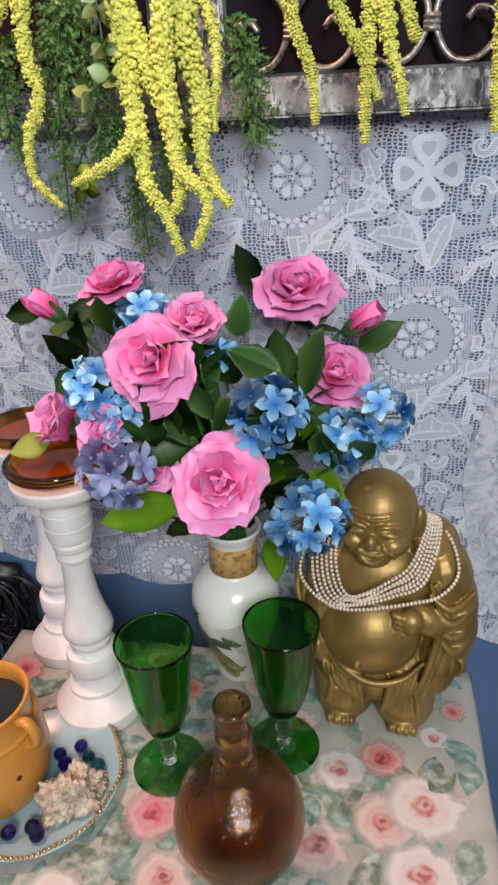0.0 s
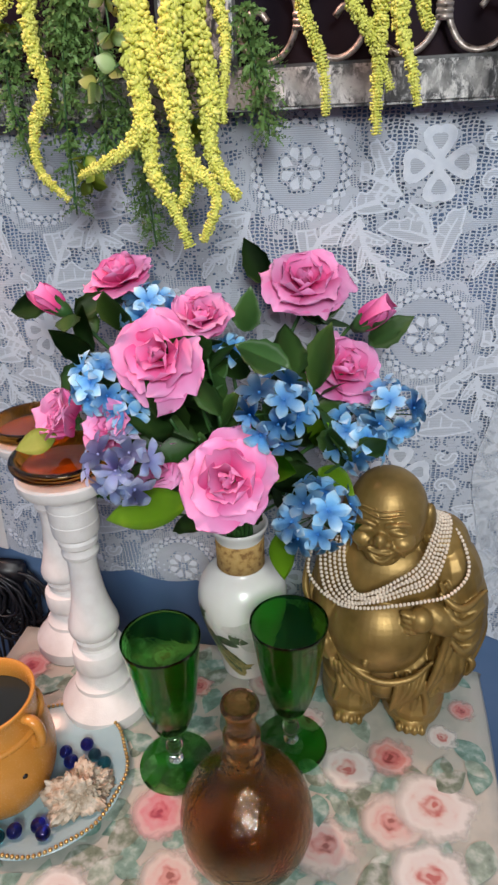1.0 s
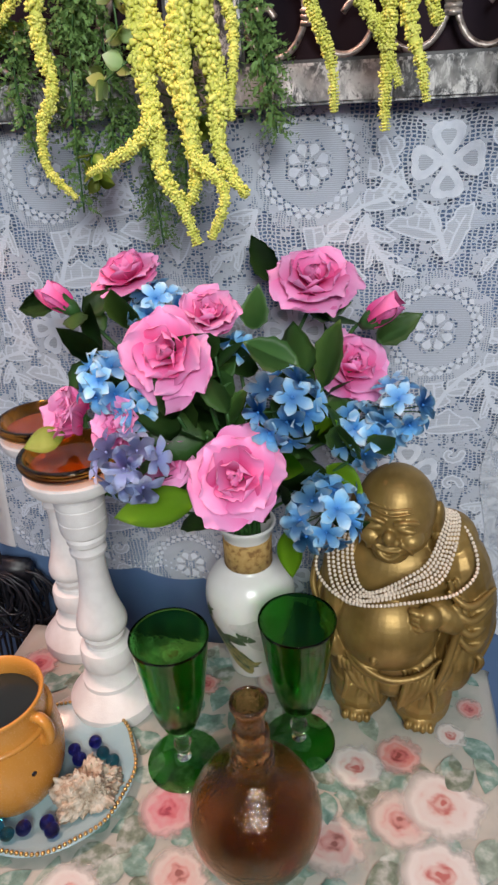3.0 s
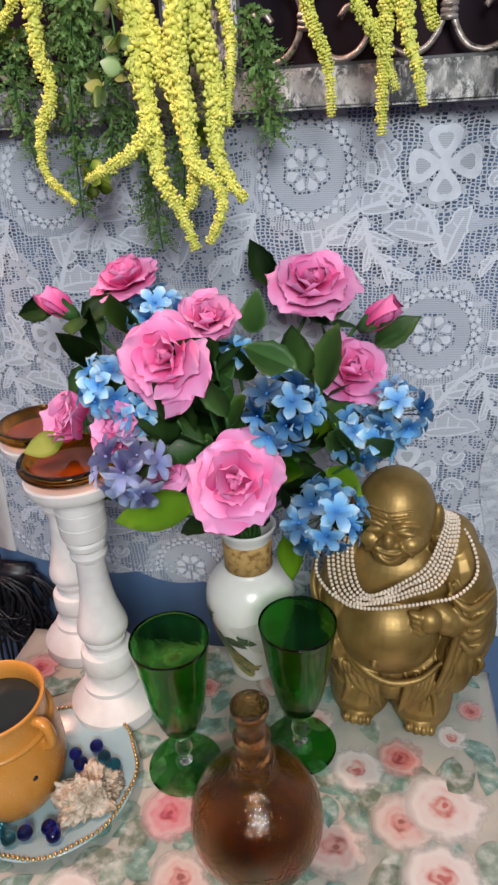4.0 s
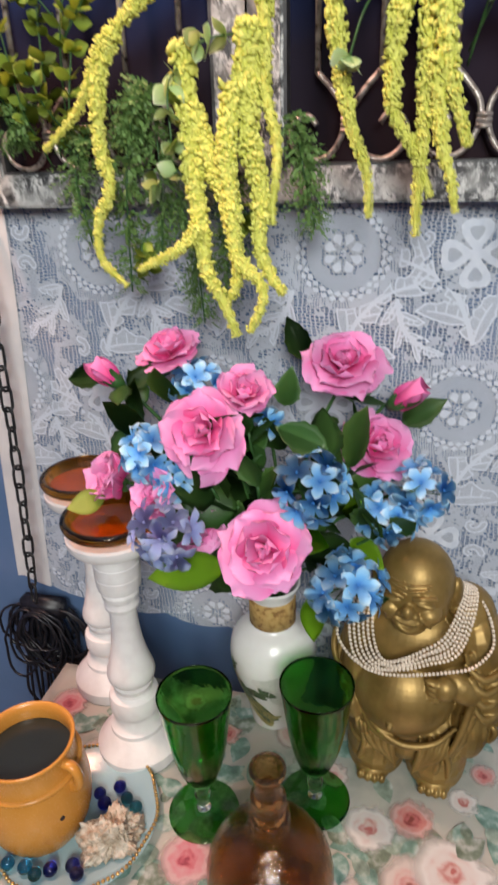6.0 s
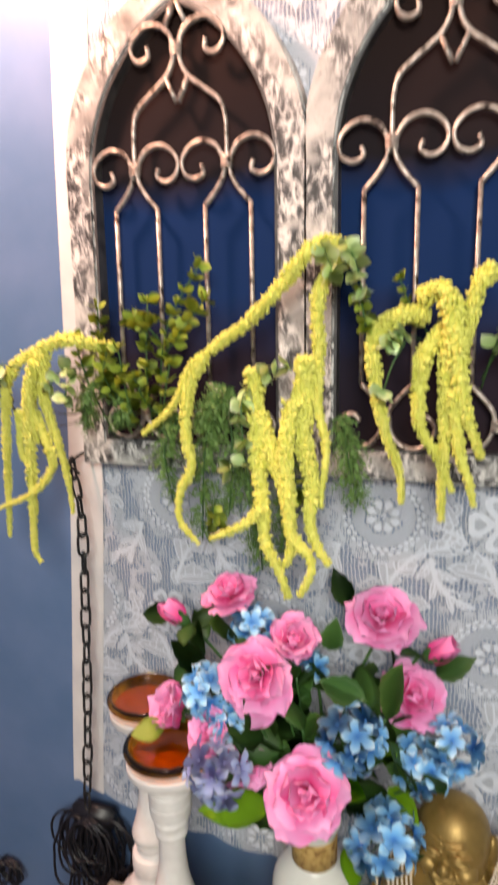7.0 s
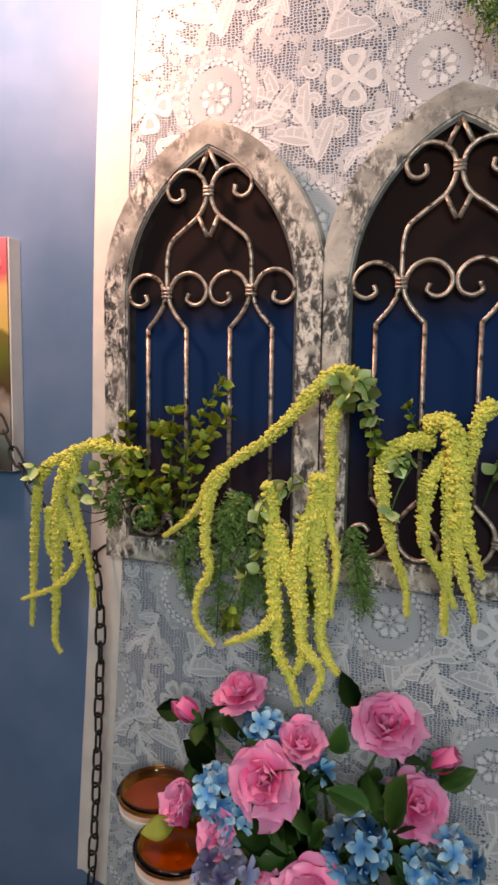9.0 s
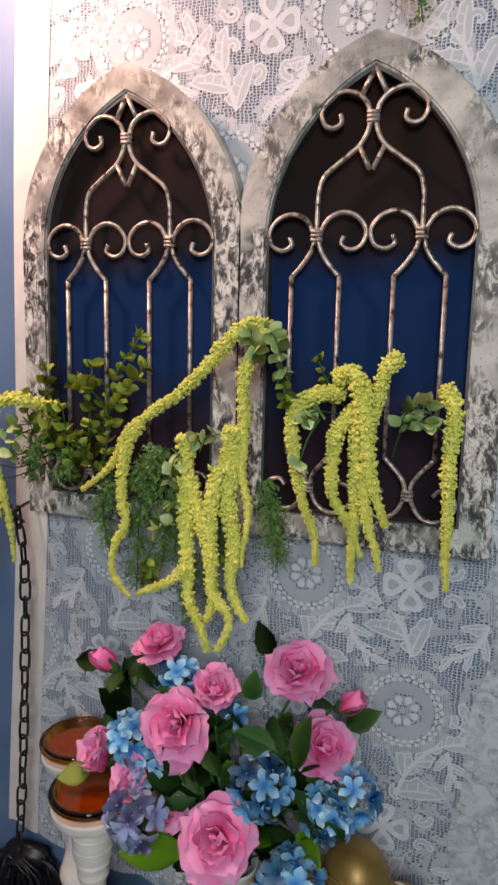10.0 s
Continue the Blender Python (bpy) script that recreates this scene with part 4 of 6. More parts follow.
candlestick(-0.2850, -0.1600, POST, 0.3)
candlestick(-0.3610, -0.0700, SHORT_POST, 1.7)


# ---- green goblets ----
def goblet(x, y, turn, h=0.170):
    it = thing("goblet", (x, y, TOP), "dark green glass goblet with a clear stem", "goblet", "green goblets")
    k = h / 0.170
    bowl = [(0.0, 0.046), (0.010, 0.0475), (0.0165, 0.055), (0.0225, 0.072), (0.0275, 0.095), (0.0315, 0.125), (0.0350, 0.155), (0.0372, 0.1695), (0.0368, 0.1705), (0.0360, 0.1695), (0.0338, 0.155), (0.0302, 0.125), (0.0262, 0.095), (0.0210, 0.072), (0.0140, 0.058), (0.0, 0.054)]
    part("bowl", lathe([(r, z * k) for r, z in rounded(bowl, 1)], 48), green_glass, it, "dark green glass bowl")
    stem = [(0.0, 0.0072), (0.0085, 0.0073), (0.0062, 0.012), (0.0055, 0.018), (0.0085, 0.024), (0.0092, 0.029), (0.0060, 0.034), (0.0055, 0.039), (0.0080, 0.0445), (0.0, 0.0452)]
    part("stem", lathe([(r, z * k) for r, z in rounded(stem, 1)], 24), clear_glass, it, "clear glass stem")
    foot = [(0.0, 0.0), (0.0365, 0.0), (0.0378, 0.0012), (0.0372, 0.0025), (0.0260, 0.0042), (0.0100, 0.0066), (0.0, 0.0068)]
    part("foot", lathe(rounded(foot, 1), 48), green_glass, it, "dark green glass foot")
    it.rotation_euler = (0, 0, turn)


goblet(-0.1850, -0.2270, 0.0)
goblet(-0.0720, -0.1870, 1.0, 0.167)

# ---- brown bottle ----
bottle = thing("bottle", (-0.0960, -0.3020, TOP), "amber brown textured glass bottle with a round body", "bottle")
body = [(0.0, 0.004), (0.022, 0.0), (0.036, 0.004), (0.050, 0.018), (0.0565, 0.035), (0.0580, 0.050), (0.0545, 0.068), (0.0440, 0.086), (0.0310, 0.0965), (0.0215, 0.1020), (0.0190, 0.1055), (0.0192, 0.1095), (0.0185, 0.1125), (0.0168, 0.1150), (0.0182, 0.1180), (0.0184, 0.1215), (0.0172, 0.1250), (0.0142, 0.1300), (0.0138, 0.1345), (0.0154, 0.1385), (0.0157, 0.1425), (0.0146, 0.1460),
        (0.0124, 0.1485), (0.0119, 0.1540), (0.0122, 0.1610), (0.0132, 0.1665), (0.0150, 0.1700), (0.0158, 0.1735), (0.0150, 0.1765), (0.0125, 0.1765), (0.0112, 0.1700), (0.0098, 0.1550), (0.0098, 0.1400), (0.0120, 0.1150), (0.0150, 0.1010), (0.0300, 0.0915), (0.0415, 0.0830), (0.0515, 0.0660), (0.0550, 0.0500), (0.0535, 0.0360), (0.0470, 0.0200), (0.0340, 0.0075), (0.0, 0.0070)]
part("glass_body", lathe([(r, z * 1.045) for r, z in rounded(body, 1)], 64), bottle_glass, bottle)

# ---- vase ----
vase = thing("vase", (-0.1385, -0.0830, TOP), "white ceramic vase with painted foliage and a cork neck band", "vase")
VASE = [(0.0, 0.0), (0.0260, 0.0), (0.0275, 0.003), (0.0290, 0.015), (0.0350, 0.040), (0.0440, 0.068), (0.0500, 0.092), (0.0508, 0.108), (0.0475, 0.124), (0.0370, 0.137), (0.0270, 0.1425), (0.0252, 0.146), (0.0252, 0.180), (0.0285, 0.187), (0.0318, 0.1935), (0.0312, 0.1965), (0.0285, 0.1955), (0.0235, 0.187), (0.0215, 0.178), (0.0215, 0.147), (0.0300, 0.130), (0.0300, 0.05), (0.0, 0.02)]
VASE = [(r, z * 1.04) for r, z in VASE]
VASE_SMOOTH = rounded(VASE, 1)
part("vase_body", lathe(VASE_SMOOTH, 64), vase_glaze, vase)
part("cork_band", lathe([(0.0254, 0.1513), (0.0266, 0.1518), (0.0266, 0.1862), (0.0254, 0.1867)], 48), cork, vase, "speckled cork neck band")


def vase_radius(z):
    for (r0, z0), (r1, z1) in zip(VASE, VASE[1:13]):
        if z0 <= z <= z1 and z1 > z0:
            return r0 + (r1 - r0) * (z - z0) / (z1 - z0)
    return 0.03


def painted(points, width, mat, label):
    """A brush stroke on the vase: (angle, height) points, tapering both ways."""
    bm = bmesh.new()
    line = spline([(a, 0, z) for a, z in points], 8)
    rows = []
    for i, p in enumerate(line):
        t = i / (len(line) - 1)
        w = width * (math.sin(math.pi * min(1, t * 0.95 + 0.05)) ** 0.8) / 2
        q = line[min(i + 1, len(line) - 1)] - line[max(i - 1, 0)]
        q = Vector((q.x * 0.04, 0, q.z)).normalized()
        row = []
        for s in (-1, 0, 1):
            a, z = p.x - s * w * q.z / 0.04, p.z + s * w * q.x
            r = vase_radius(z) + 0.0005
            row.append(bm.verts.new((r * math.sin(a), -r * math.cos(a), z)))
        rows.append(row)
    for a, b in zip(rows, rows[1:]):
        for k in (0, 1):
            bm.faces.new((a[k], a[k + 1], b[k + 1], b[k]))
    part("painted_stroke", bm, mat, vase, label)


painted([(-0.95, 0.098), (-0.75, 0.070), (-0.35, 0.045), (0.05, 0.030), (0.40, 0.022)], 0.0188, vase_green, "dark green painted leaf")
painted([(-0.80, 0.060), (-0.45, 0.034), (-0.05, 0.018), (0.15, 0.010)], 0.0159, vase_yellow, "yellow painted leaf")
painted([(-0.60, 0.072), (-0.30, 0.074), (0.05, 0.066)], 0.0145, vase_green, "dark green painted leaf")
painted([(-0.55, 0.060), (-0.25, 0.040), (0.15, 0.028), (0.50, 0.030)], 0.0116, vase_yellow, "yellow painted leaf")
painted([(-0.30, 0.098), (0.10, 0.094), (0.55, 0.100), (0.90, 0.092)], 0.022, vase_grey, "grey painted wash")
painted([(0.15, 0.085), (0.35, 0.068), (0.55, 0.052)], 0.018, vase_grey, "grey painted wash")
painted([(-0.15, 0.088), (0.05, 0.078), (0.30, 0.074)], 0.0116, vase_green, "dark green painted leaf")
painted([(-0.70, 0.085), (-0.55, 0.060), (-0.30, 0.040), (0.05, 0.016)], 0.0174, vase_green, "dark green painted leaf")
painted([(-0.35, 0.056), (-0.10, 0.036), (0.20, 0.012)], 0.0145, vase_yellow, "yellow painted leaf")
painted([(-0.95, 0.113), (-0.85, 0.108), (-0.70, 0.111)], 0.0043, vase_green, "thin painted twig")
painted([(-1.00, 0.100), (-0.90, 0.103), (-0.80, 0.099)], 0.0101, vase_green, "painted bird head")

# ---- plate with marbles and a shell ----
PX0, PY0 = -0.3110, -0.2680
plate = thing("plate", (PX0, PY0, TOP), "pale blue plate with a beaded gold edge", "plate")
part("plate_body", lathe(rounded([(0.0, 0.0), (0.052, 0.0), (0.056, 0.002), (0.070, 0.0075), (0.0845, 0.0125), (0.0860, 0.0140), (0.0845, 0.0150), (0.070, 0.0108), (0.056, 0.0058), (0.050, 0.0048), (0.0, 0.0045)], 1), 72), plate_glaze, plate)
bead_bm = bmesh.new()
ball(bead_bm, (0, 0, 0), (0.0021, 0.0021, 0.0019), u=8, v=6)
first = part("rim_bead", bead_bm, plate_gold, plate, "gold rim bead")
for i in range(110):
    a = 2 * math.pi * i / 110
    if i:
        o = new("rim_bead", first.data)
        o.parent = plate
    else:
        o = first
    wob = 0.0835 + 0.0012 * math.sin(a * 9)
    o.location = (wob * math.cos(a), wob * math.sin(a), 0.0158)

MARBLES = [(-0.281, -0.228, 0.0070, marble_navy), (-0.268, -0.239, 0.0068, marble_teal), (-0.253, -0.249, 0.0070, marble_teal), (-0.299, -0.240, 0.0068, marble_navy), (-0.289, -0.250, 0.0074, marble_navy), (-0.291, -0.318, 0.0072, marble_navy), (-0.281, -0.327, 0.0070, marble_navy), (-0.333, -0.333, 0.0072, marble_cyan),
           (-0.309, -0.328, 0.0072, marble_navy), (-0.247, -0.262, 0.0064, marble_teal), (-0.350, -0.335, 0.0070, marble_cyan), (-0.320, -0.337, 0.0066, marble_teal), (-0.276, -0.250, 0.0060, marble_cyan)]
for x, y, r, mat in MARBLES:
    d = math.hypot(x - PX0, y - PY0)
    floor_z = 0.0050 if d < 0.054 else 0.0062 + (d - 0.054) * 0.33
    bm = bmesh.new()
    ball(bm, (0, 0, 0), (r, r, r * 0.92), u=20, v=14)
    o = part("glass_marble", bm, mat)
    o.location = (x, y, TOP + floor_z + r)
    tagged(o, {"navy_glass": "navy blue glass marble on a plate", "teal_glass": "teal glass marble on a plate", "cyan_glass": "light blue glass marble on a plate"}[mat.name], "marble", "marbles on the plate")

bm = bmesh.new()
bmesh.ops.create_icosphere(bm, subdivisions=6, radius=1.0)
for v in bm.verts:
    d = v.co.normalized()
    k = 0.80 + 0.42 * noise.noise(d * 1.7 + Vector((4, 1, 7))) + 0.30 * abs(noise.noise(d * 4.5)) + 0.20 * abs(noise.noise(d * 10 + Vector((2, 5, 1)))) + 0.10 * noise.noise(d * 23)
    taper = 1.0 - 0.25 * max(0.0, d.z)
    v.co = Vector((d.x * 0.031 * taper, d.y * 0.024 * taper, max(-0.012, d.z * 0.033))) * k + Vector((0, 0, 0.012))
shell = part("coral_rock", bm, shell_rock)
shell.location = (-0.2630, -0.2870, TOP + 0.0060)
shell.rotation_euler = (0.0, 0.0, 0.6)
shell.scale = (1.0, 1.0, 1.0)
tagged(shell, "rough cream and brown coral rock on a plate", "rock")

# ---- ochre jug ----
jug = thing("jug", (-0.3470, -0.2760, TOP + 0.0052), "glazed ochre stoneware jug with lug handles", "jug")
JUG = [(0.0, 0.0), (0.040, 0.0), (0.044, 0.003), (0.0515, 0.020), (0.0555, 0.042), (0.0550, 0.062), (0.0515, 0.080), (0.0470, 0.093), (0.0462, 0.100), (0.0468, 0.112), (0.0485, 0.1165), (0.0480, 0.1190), (0.0455, 0.1190), (0.0425, 0.1140), (0.0420, 0.100), (0.0470, 0.080), (0.0500, 0.050), (0.0, 0.020)]
part("jug_body", lathe(rounded(JUG, 1), 64), mug_glaze, jug)
part("shoulder_ridge", lathe([(0.0490, 0.0865), (0.0512, 0.0868), (0.0520, 0.0885), (0.0510, 0.0905), (0.0478, 0.0910)], 64), mug_glaze, jug)
# flat near-black disc across the inside of the neck
part("dark_inside", lathe([(0.0, 0.0995), (0.0425, 0.1000)], 48), jug_disc_black, jug, "dark disc inside the neck")
for a in (-0.15, math.pi - 0.15):
    bm = bmesh.new()
    c, s = math.cos(a), math.sin(a)
    line = spline([(0.0450 * c, 0.0450 * s, 0.104), (0.0545 * c, 0.0545 * s, 0.1030), (0.0590 * c, 0.0590 * s, 0.0930), (0.0570 * c, 0.0570 * s, 0.0820), (0.0490 * c, 0.0490 * s, 0.0780)], 6)
    add_tube(bm, line, 0.0052, 10, flat=1.5)
    part("lug_handle", bm, mug_glaze, jug)
hole = part("steam_hole", lathe([(0.0, 0.0), (0.0026, 0.0), (0.0026, 0.001), (0.0, 0.001)], 16), black_cord, jug, "small dark round hole")
ha = math.radians(-32)
hole.matrix_local = Matrix.Translation((0.0544 * math.cos(ha), 0.0544 * math.sin(ha), 0.056)) @ Vector((math.cos(ha), math.sin(ha), 0.05)).to_track_quat("Z", "Y").to_matrix().to_4x4()

# ---- gold statue with pearl strings ----
def statue_mesh():
    bm = bmesh.new()
    up = lambda *a: Euler([radians(q) for q in a]).to_matrix().to_4x4()
    for s in (-1, 1):
        ball(bm, (s * 0.033, 0.000, 0.046), (0.037, 0.046, 0.056))
        ball(bm, (s * 0.034, 0.000, 0.024), (0.038, 0.048, 0.030))
        bmesh.ops.create_cone(bm, cap_ends=True, segments=32, radius1=0.0355, radius2=0.037, depth=0.044, matrix=Matrix.Translation((s * 0.0345, 0.0, 0.026)) @ Matrix.Diagonal((1, 1.26, 1, 1)))
        ball(bm, (s * 0.035, 0.002, 0.007), (0.034, 0.043, 0.009))
        ball(bm, (s * 0.035, -0.036, 0.007), (0.020, 0.017, 0.009), up(0, 0, -s * 6))
        for k in range(4):
            ball(bm, (s * 0.035 + (k - 1.5) * 0.0082, -0.0500 + 0.0014 * abs(k - 1.5), 0.0070), (0.0046, 0.0052, 0.0058), u=10, v=8)
    ball(bm, (0, 0.008, 0.074), (0.066, 0.049, 0.050), u=40, v=28)
    ball(bm, (0, 0.010, 0.046), (0.062, 0.042, 0.040))
    ball(bm, (0, -0.010, 0.052), (0.030, 0.034, 0.034))
    ball(bm, (-0.008, -0.018, 0.116), (0.056, 0.048, 0.050), u=40, v=28)
    ball(bm, (-0.018, -0.0655, 0.104), (0.004, 0.004, 0.004), u=10, v=8)
    ball(bm, (0, 0.003, 0.172), (0.064, 0.044, 0.044), u=40, v=28)
    ball(bm, (-0.020, -0.018, 0.160), (0.030, 0.017, 0.024))
    ball(bm, (0.022, -0.018, 0.160), (0.030, 0.017, 0.024))
    ball(bm, (0, 0.012, 0.198), (0.056, 0.034, 0.028))
    ball(bm, (0.046, 0.012, 0.202), (0.034, 0.032, 0.030))
    # right arm, hanging, with its hand on the hip
    ball(bm, (-0.060, 0.002, 0.168), (0.022, 0.030, 0.044), up(0, 10, 0))
    ball(bm, (-0.064, -0.008, 0.126), (0.019, 0.024, 0.038), up(15, 0, 0))
    ball(bm, (-0.060, -0.030, 0.088), (0.013, 0.014, 0.024), up(30, -15, 0))
    for k in range(4):
        ball(bm, (-0.055 + 0.005 * k, -0.041 - 0.001 * k, 0.074 - 0.001 * k), (0.0032, 0.0045, 0.011), up(10, -12, 0), 8, 6)
    ball(bm, (-0.063, -0.020, 0.108), (0.018, 0.018, 0.006))
    # left arm across the chest under a wide sleeve
    ball(bm, (0.066, 0.004, 0.172), (0.030, 0.036, 0.045), up(0, -14, 0))
    ball(bm, (0.078, 0.000, 0.120), (0.026, 0.034, 0.062), up(0, 6, 0))
    ball(bm, (0.066, -0.010, 0.080), (0.024, 0.030, 0.046))
    ball(bm, (0.050, -0.034, 0.146), (0.024, 0.016, 0.016), up(0, 30, 0))
    ball(bm, (0.034, -0.046, 0.150), (0.0135, 0.012, 0.013))
    for k in range(4):
        ball(bm, (0.022 + 0.001 * k, -0.050, 0.158 - 0.0062 * k), (0.010, 0.0055, 0.0036), up(0, 12, 0), 8, 6)
    # folds of the robe
    folds = []
    for k in range(7):
        t = k / 6
        folds.append([(0.050 + 0.034 * t, -0.034 + 0.018 * t, 0.188 - 0.008 * t), (0.064 + 0.034 * t, -0.036 + 0.028 * t, 0.150 + 0.010 * math.sin(5 * t)), (0.060 + 0.042 * t, -0.040 + 0.036 * t, 0.110), (0.052 + 0.038 * t, -0.044 + 0.032 * t, 0.076 + 0.008 * math.sin(4 * t)), (0.044 + 0.034 * t, -0.042 + 0.026 * t, 0.048)])
    for k in range(4):   # creases across the wide sleeve and its hanging end
        folds.append([(0.050 + 0.004 * k, -0.036, 0.176 - 0.016 * k), (0.074 + 0.002 * k, -0.038, 0.163 - 0.017 * k), (0.098, -0.016, 0.172 - 0.018 * k)])
        folds.append([(0.056 + 0.010 * k, -0.036 + 0.004 * k, 0.112 - 0.006 * k), (0.060 + 0.011 * k, -0.040 + 0.005 * k, 0.086), (0.052 + 0.012 * k, -0.038 + 0.005 * k, 0.056 + 0.004 * k)])
    for k in range(4):   # folds of the trousers, drawn to the waist
        folds.append([(-0.050 + 0.012 * k, -0.038 - 0.002 * k, 0.080 - 0.003 * k), (-0.040 + 0.008 * k, -0.046, 0.060), (-0.018 + 0.003 * k, -0.046, 0.040 - 0.004 * k)])
        folds.append([(0.046 - 0.010 * k, -0.036 - 0.002 * k, 0.082 - 0.003 * k), (0.038 - 0.007 * k, -0.046, 0.058), (0.020 - 0.003 * k, -0.046, 0.038 - 0.004 * k)])
    for k in range(3):
        folds.append([(-0.088 + 0.006 * k, 0.000, 0.180 - 0.02 * k), (-0.090 + 0.006 * k, -0.014, 0.150 - 0.02 * k), (-0.080 + 0.008 * k, -0.028, 0.128 - 0.018 * k)])
        folds.append([(-0.058 + 0.014 * k, -0.026, 0.074), (-0.046 + 0.014 * k, -0.042, 0.052), (-0.052 + 0.016 * k, -0.044, 0.026)])
        folds.append([(0.014 + 0.012 * k, -0.040, 0.074), (0.024 + 0.012 * k, -0.045, 0.050), (0.018 + 0.016 * k, -0.044, 0.026)])
    folds.append([(-0.058, -0.026, 0.106), (-0.036, -0.050, 0.088), (-0.004, -0.060, 0.078), (0.030, -0.054, 0.082), (0.052, -0.036, 0.092)])
    folds.append([(-0.058, -0.028, 0.100), (-0.036, -0.050, 0.081), (-0.004, -0.058, 0.071)])
    folds.append([(-0.060, -0.012, 0.022), (-0.034, -0.040, 0.018), (-0.008, -0.030, 0.022)])
    folds.append([(0.060, -0.012, 0.022), (0.034, -0.040, 0.018), (0.008, -0.030, 0.022)])
    for f in folds:
        add_tube(bm, spline(f, 5), 0.0042, 8, lambda t: 0.5 + 0.5 * math.sin(math.pi * t))
    # head
    hm = Matrix.Translation((-0.006, -0.012, 0.2435)) @ up(8, 0, -6) @ Matrix.Diagonal((1.05, 1.0, 0.88, 1))
    head = bmesh.new()
    ball(head, (0, 0, 0.008), (0.0375, 0.038, 0.046), u=40, v=28)
    ball(head, (0, -0.006, -0.014), (0.036, 0.034, 0.030))
    ball(head, (0, -0.024, -0.030), (0.018, 0.016, 0.013))
    for s in (-1, 1):
        ball(head, (s * 0.018, -0.028, -0.007), (0.0125, 0.012, 0.0105))
        ball(head, (s * 0.0145, -0.0345, 0.010), (0.0105, 0.005, 0.0042), up(0, s * 8, 0), 12, 8)
        add_tube(head, spline([(s * 0.004, -0.039, 0.0185), (s * 0.014, -0.0385, 0.0225), (s * 0.025, -0.031, 0.0165)], 5), 0.0028, 8)
        ball(head, (s * 0.0065, -0.0405, -0.0025), (0.0046, 0.0045, 0.0042), u=10, v=8)
        ball(head, (s * 0.039, 0.004, -0.004), (0.0065, 0.010, 0.021))
        ball(head, (s * 0.040, 0.000, -0.024), (0.0058, 0.0065, 0.009))
        add_tube(head, spline([(s * 0.010, -0.039, -0.006), (s * 0.019, -0.037, -0.014), (s * 0.021, -0.032, -0.024)], 5), 0.0022, 8)
    ball(head, (0, -0.0415, 0.002), (0.0062, 0.0075, 0.0090), u=12, v=8)
    for k in range(2):
        add_tube(head, spline([(-0.020, -0.0315, 0.030 + 0.006 * k), (0, -0.0375 + 0.0024 * k, 0.0275 + 0.006 * k), (0.020, -0.0315, 0.030 + 0.006 * k)], 5), 0.0013, 6)
    add_tube(head, spline([(-0.017, -0.0335, -0.0085), (-0.008, -0.0400, -0.0150), (0.008, -0.0400, -0.0150), (0.017, -0.0335, -0.0085)], 5), 0.0022, 8)
    add_tube(head, spline([(-0.015, -0.0335, -0.0120), (-0.008, -0.0385, -0.0235), (0, -0.0405, -0.0275), (0.008, -0.0385, -0.0235), (0.015, -0.0335, -0.0120)], 5), 0.0026, 8)
    bmesh.ops.transform(head, matrix=hm, verts=head.verts)
    me = bpy.data.meshes.new("head")
    head.to_mesh(me)
    head.free()
    bm.from_mesh(me)
    return bm


SX, SY = 0.0215, -0.1060
statue = part("laughing_statue", statue_mesh(), gold_paint)
statue.matrix_world = Matrix.Translation((SX, SY, TOP)) @ Euler((0, 0, radians(-4))).to_matrix().to_4x4() @ Matrix.Diagonal((0.94, 1.0, 1.02, 1))
rm = statue.modifiers.new("skin", "REMESH")
rm.mode, rm.voxel_size, rm.use_smooth_shade = "VOXEL", 0.0011, True
sm = statue.modifiers.new("soften", "SMOOTH")
sm.factor, sm.iterations = 0.5, 3
tagged(statue, "gold painted plaster statue of a laughing standing figure", "statue")

necklace = thing("pearl_necklace", (SX, SY, TOP), "strings of cream pearls draped round a gold statue", "necklace")
necklace.scale = (0.94, 1.0, 1.02)


def pearl_string(points, r=0.00225, phase=0.0):
    """One string of touching beads along a smooth line."""
    line = spline(points, 60)
    bm, run, last = bmesh.new(), 0.0, None
    for p in line:
        if last is None:
            last = p - Vector((0, 0, 2 * r * phase))
        if (p - last).length >= 2 * r:
            ball(bm, p, (r, r, r), u=8, v=6)
            last = p
    tagged(part("pearl_string", bm, pearl, necklace), kind="stuff")


for k in range(6):   # from behind the neck, crossing low on the chest, up over the other shoulder
    j = (2, 5, 0, 4, 1, 3)[k]
    pearl_string([(0.030, 0.026, 0.222), (0.044 + 0.0026 * k, 0.004, 0.236 - 0.001 * k), (0.027 + 0.0028 * k, -0.045 - 0.001 * k, 0.215 - 0.0028 * k), (0.002 + 0.0016 * k, -0.054 - 0.001 * j, 0.198 - 0.0026 * k), (-0.022, -0.055 - 0.001 * k, 0.185 - 0.0010 * k - 0.0016 * j),
                  (-0.035 - 0.0026 * j, -0.051, 0.178 - 0.0032 * j), (-0.044 - 0.0046 * j, -0.042, 0.187 - 0.0024 * j), (-0.049 - 0.0048 * j, -0.024, 0.206), (-0.044 - 0.0040 * j, 0.014, 0.222)], 0.0019, (0.1, 0.6, 0.35, 0.85, 0.2, 0.7)[k])
pearl_string([(0.046, 0.016, 0.228), (0.066, -0.008, 0.222), (0.074, -0.034, 0.200), (0.056, -0.050, 0.184), (0.028, -0.060, 0.181), (0.000, -0.062, 0.175), (-0.020, -0.061, 0.170), (-0.044, -0.056, 0.166), (-0.070, -0.044, 0.171), (-0.086, -0.026, 0.184), (-0.078, -0.006, 0.204), (-0.052, 0.014, 0.220)], 0.0019)

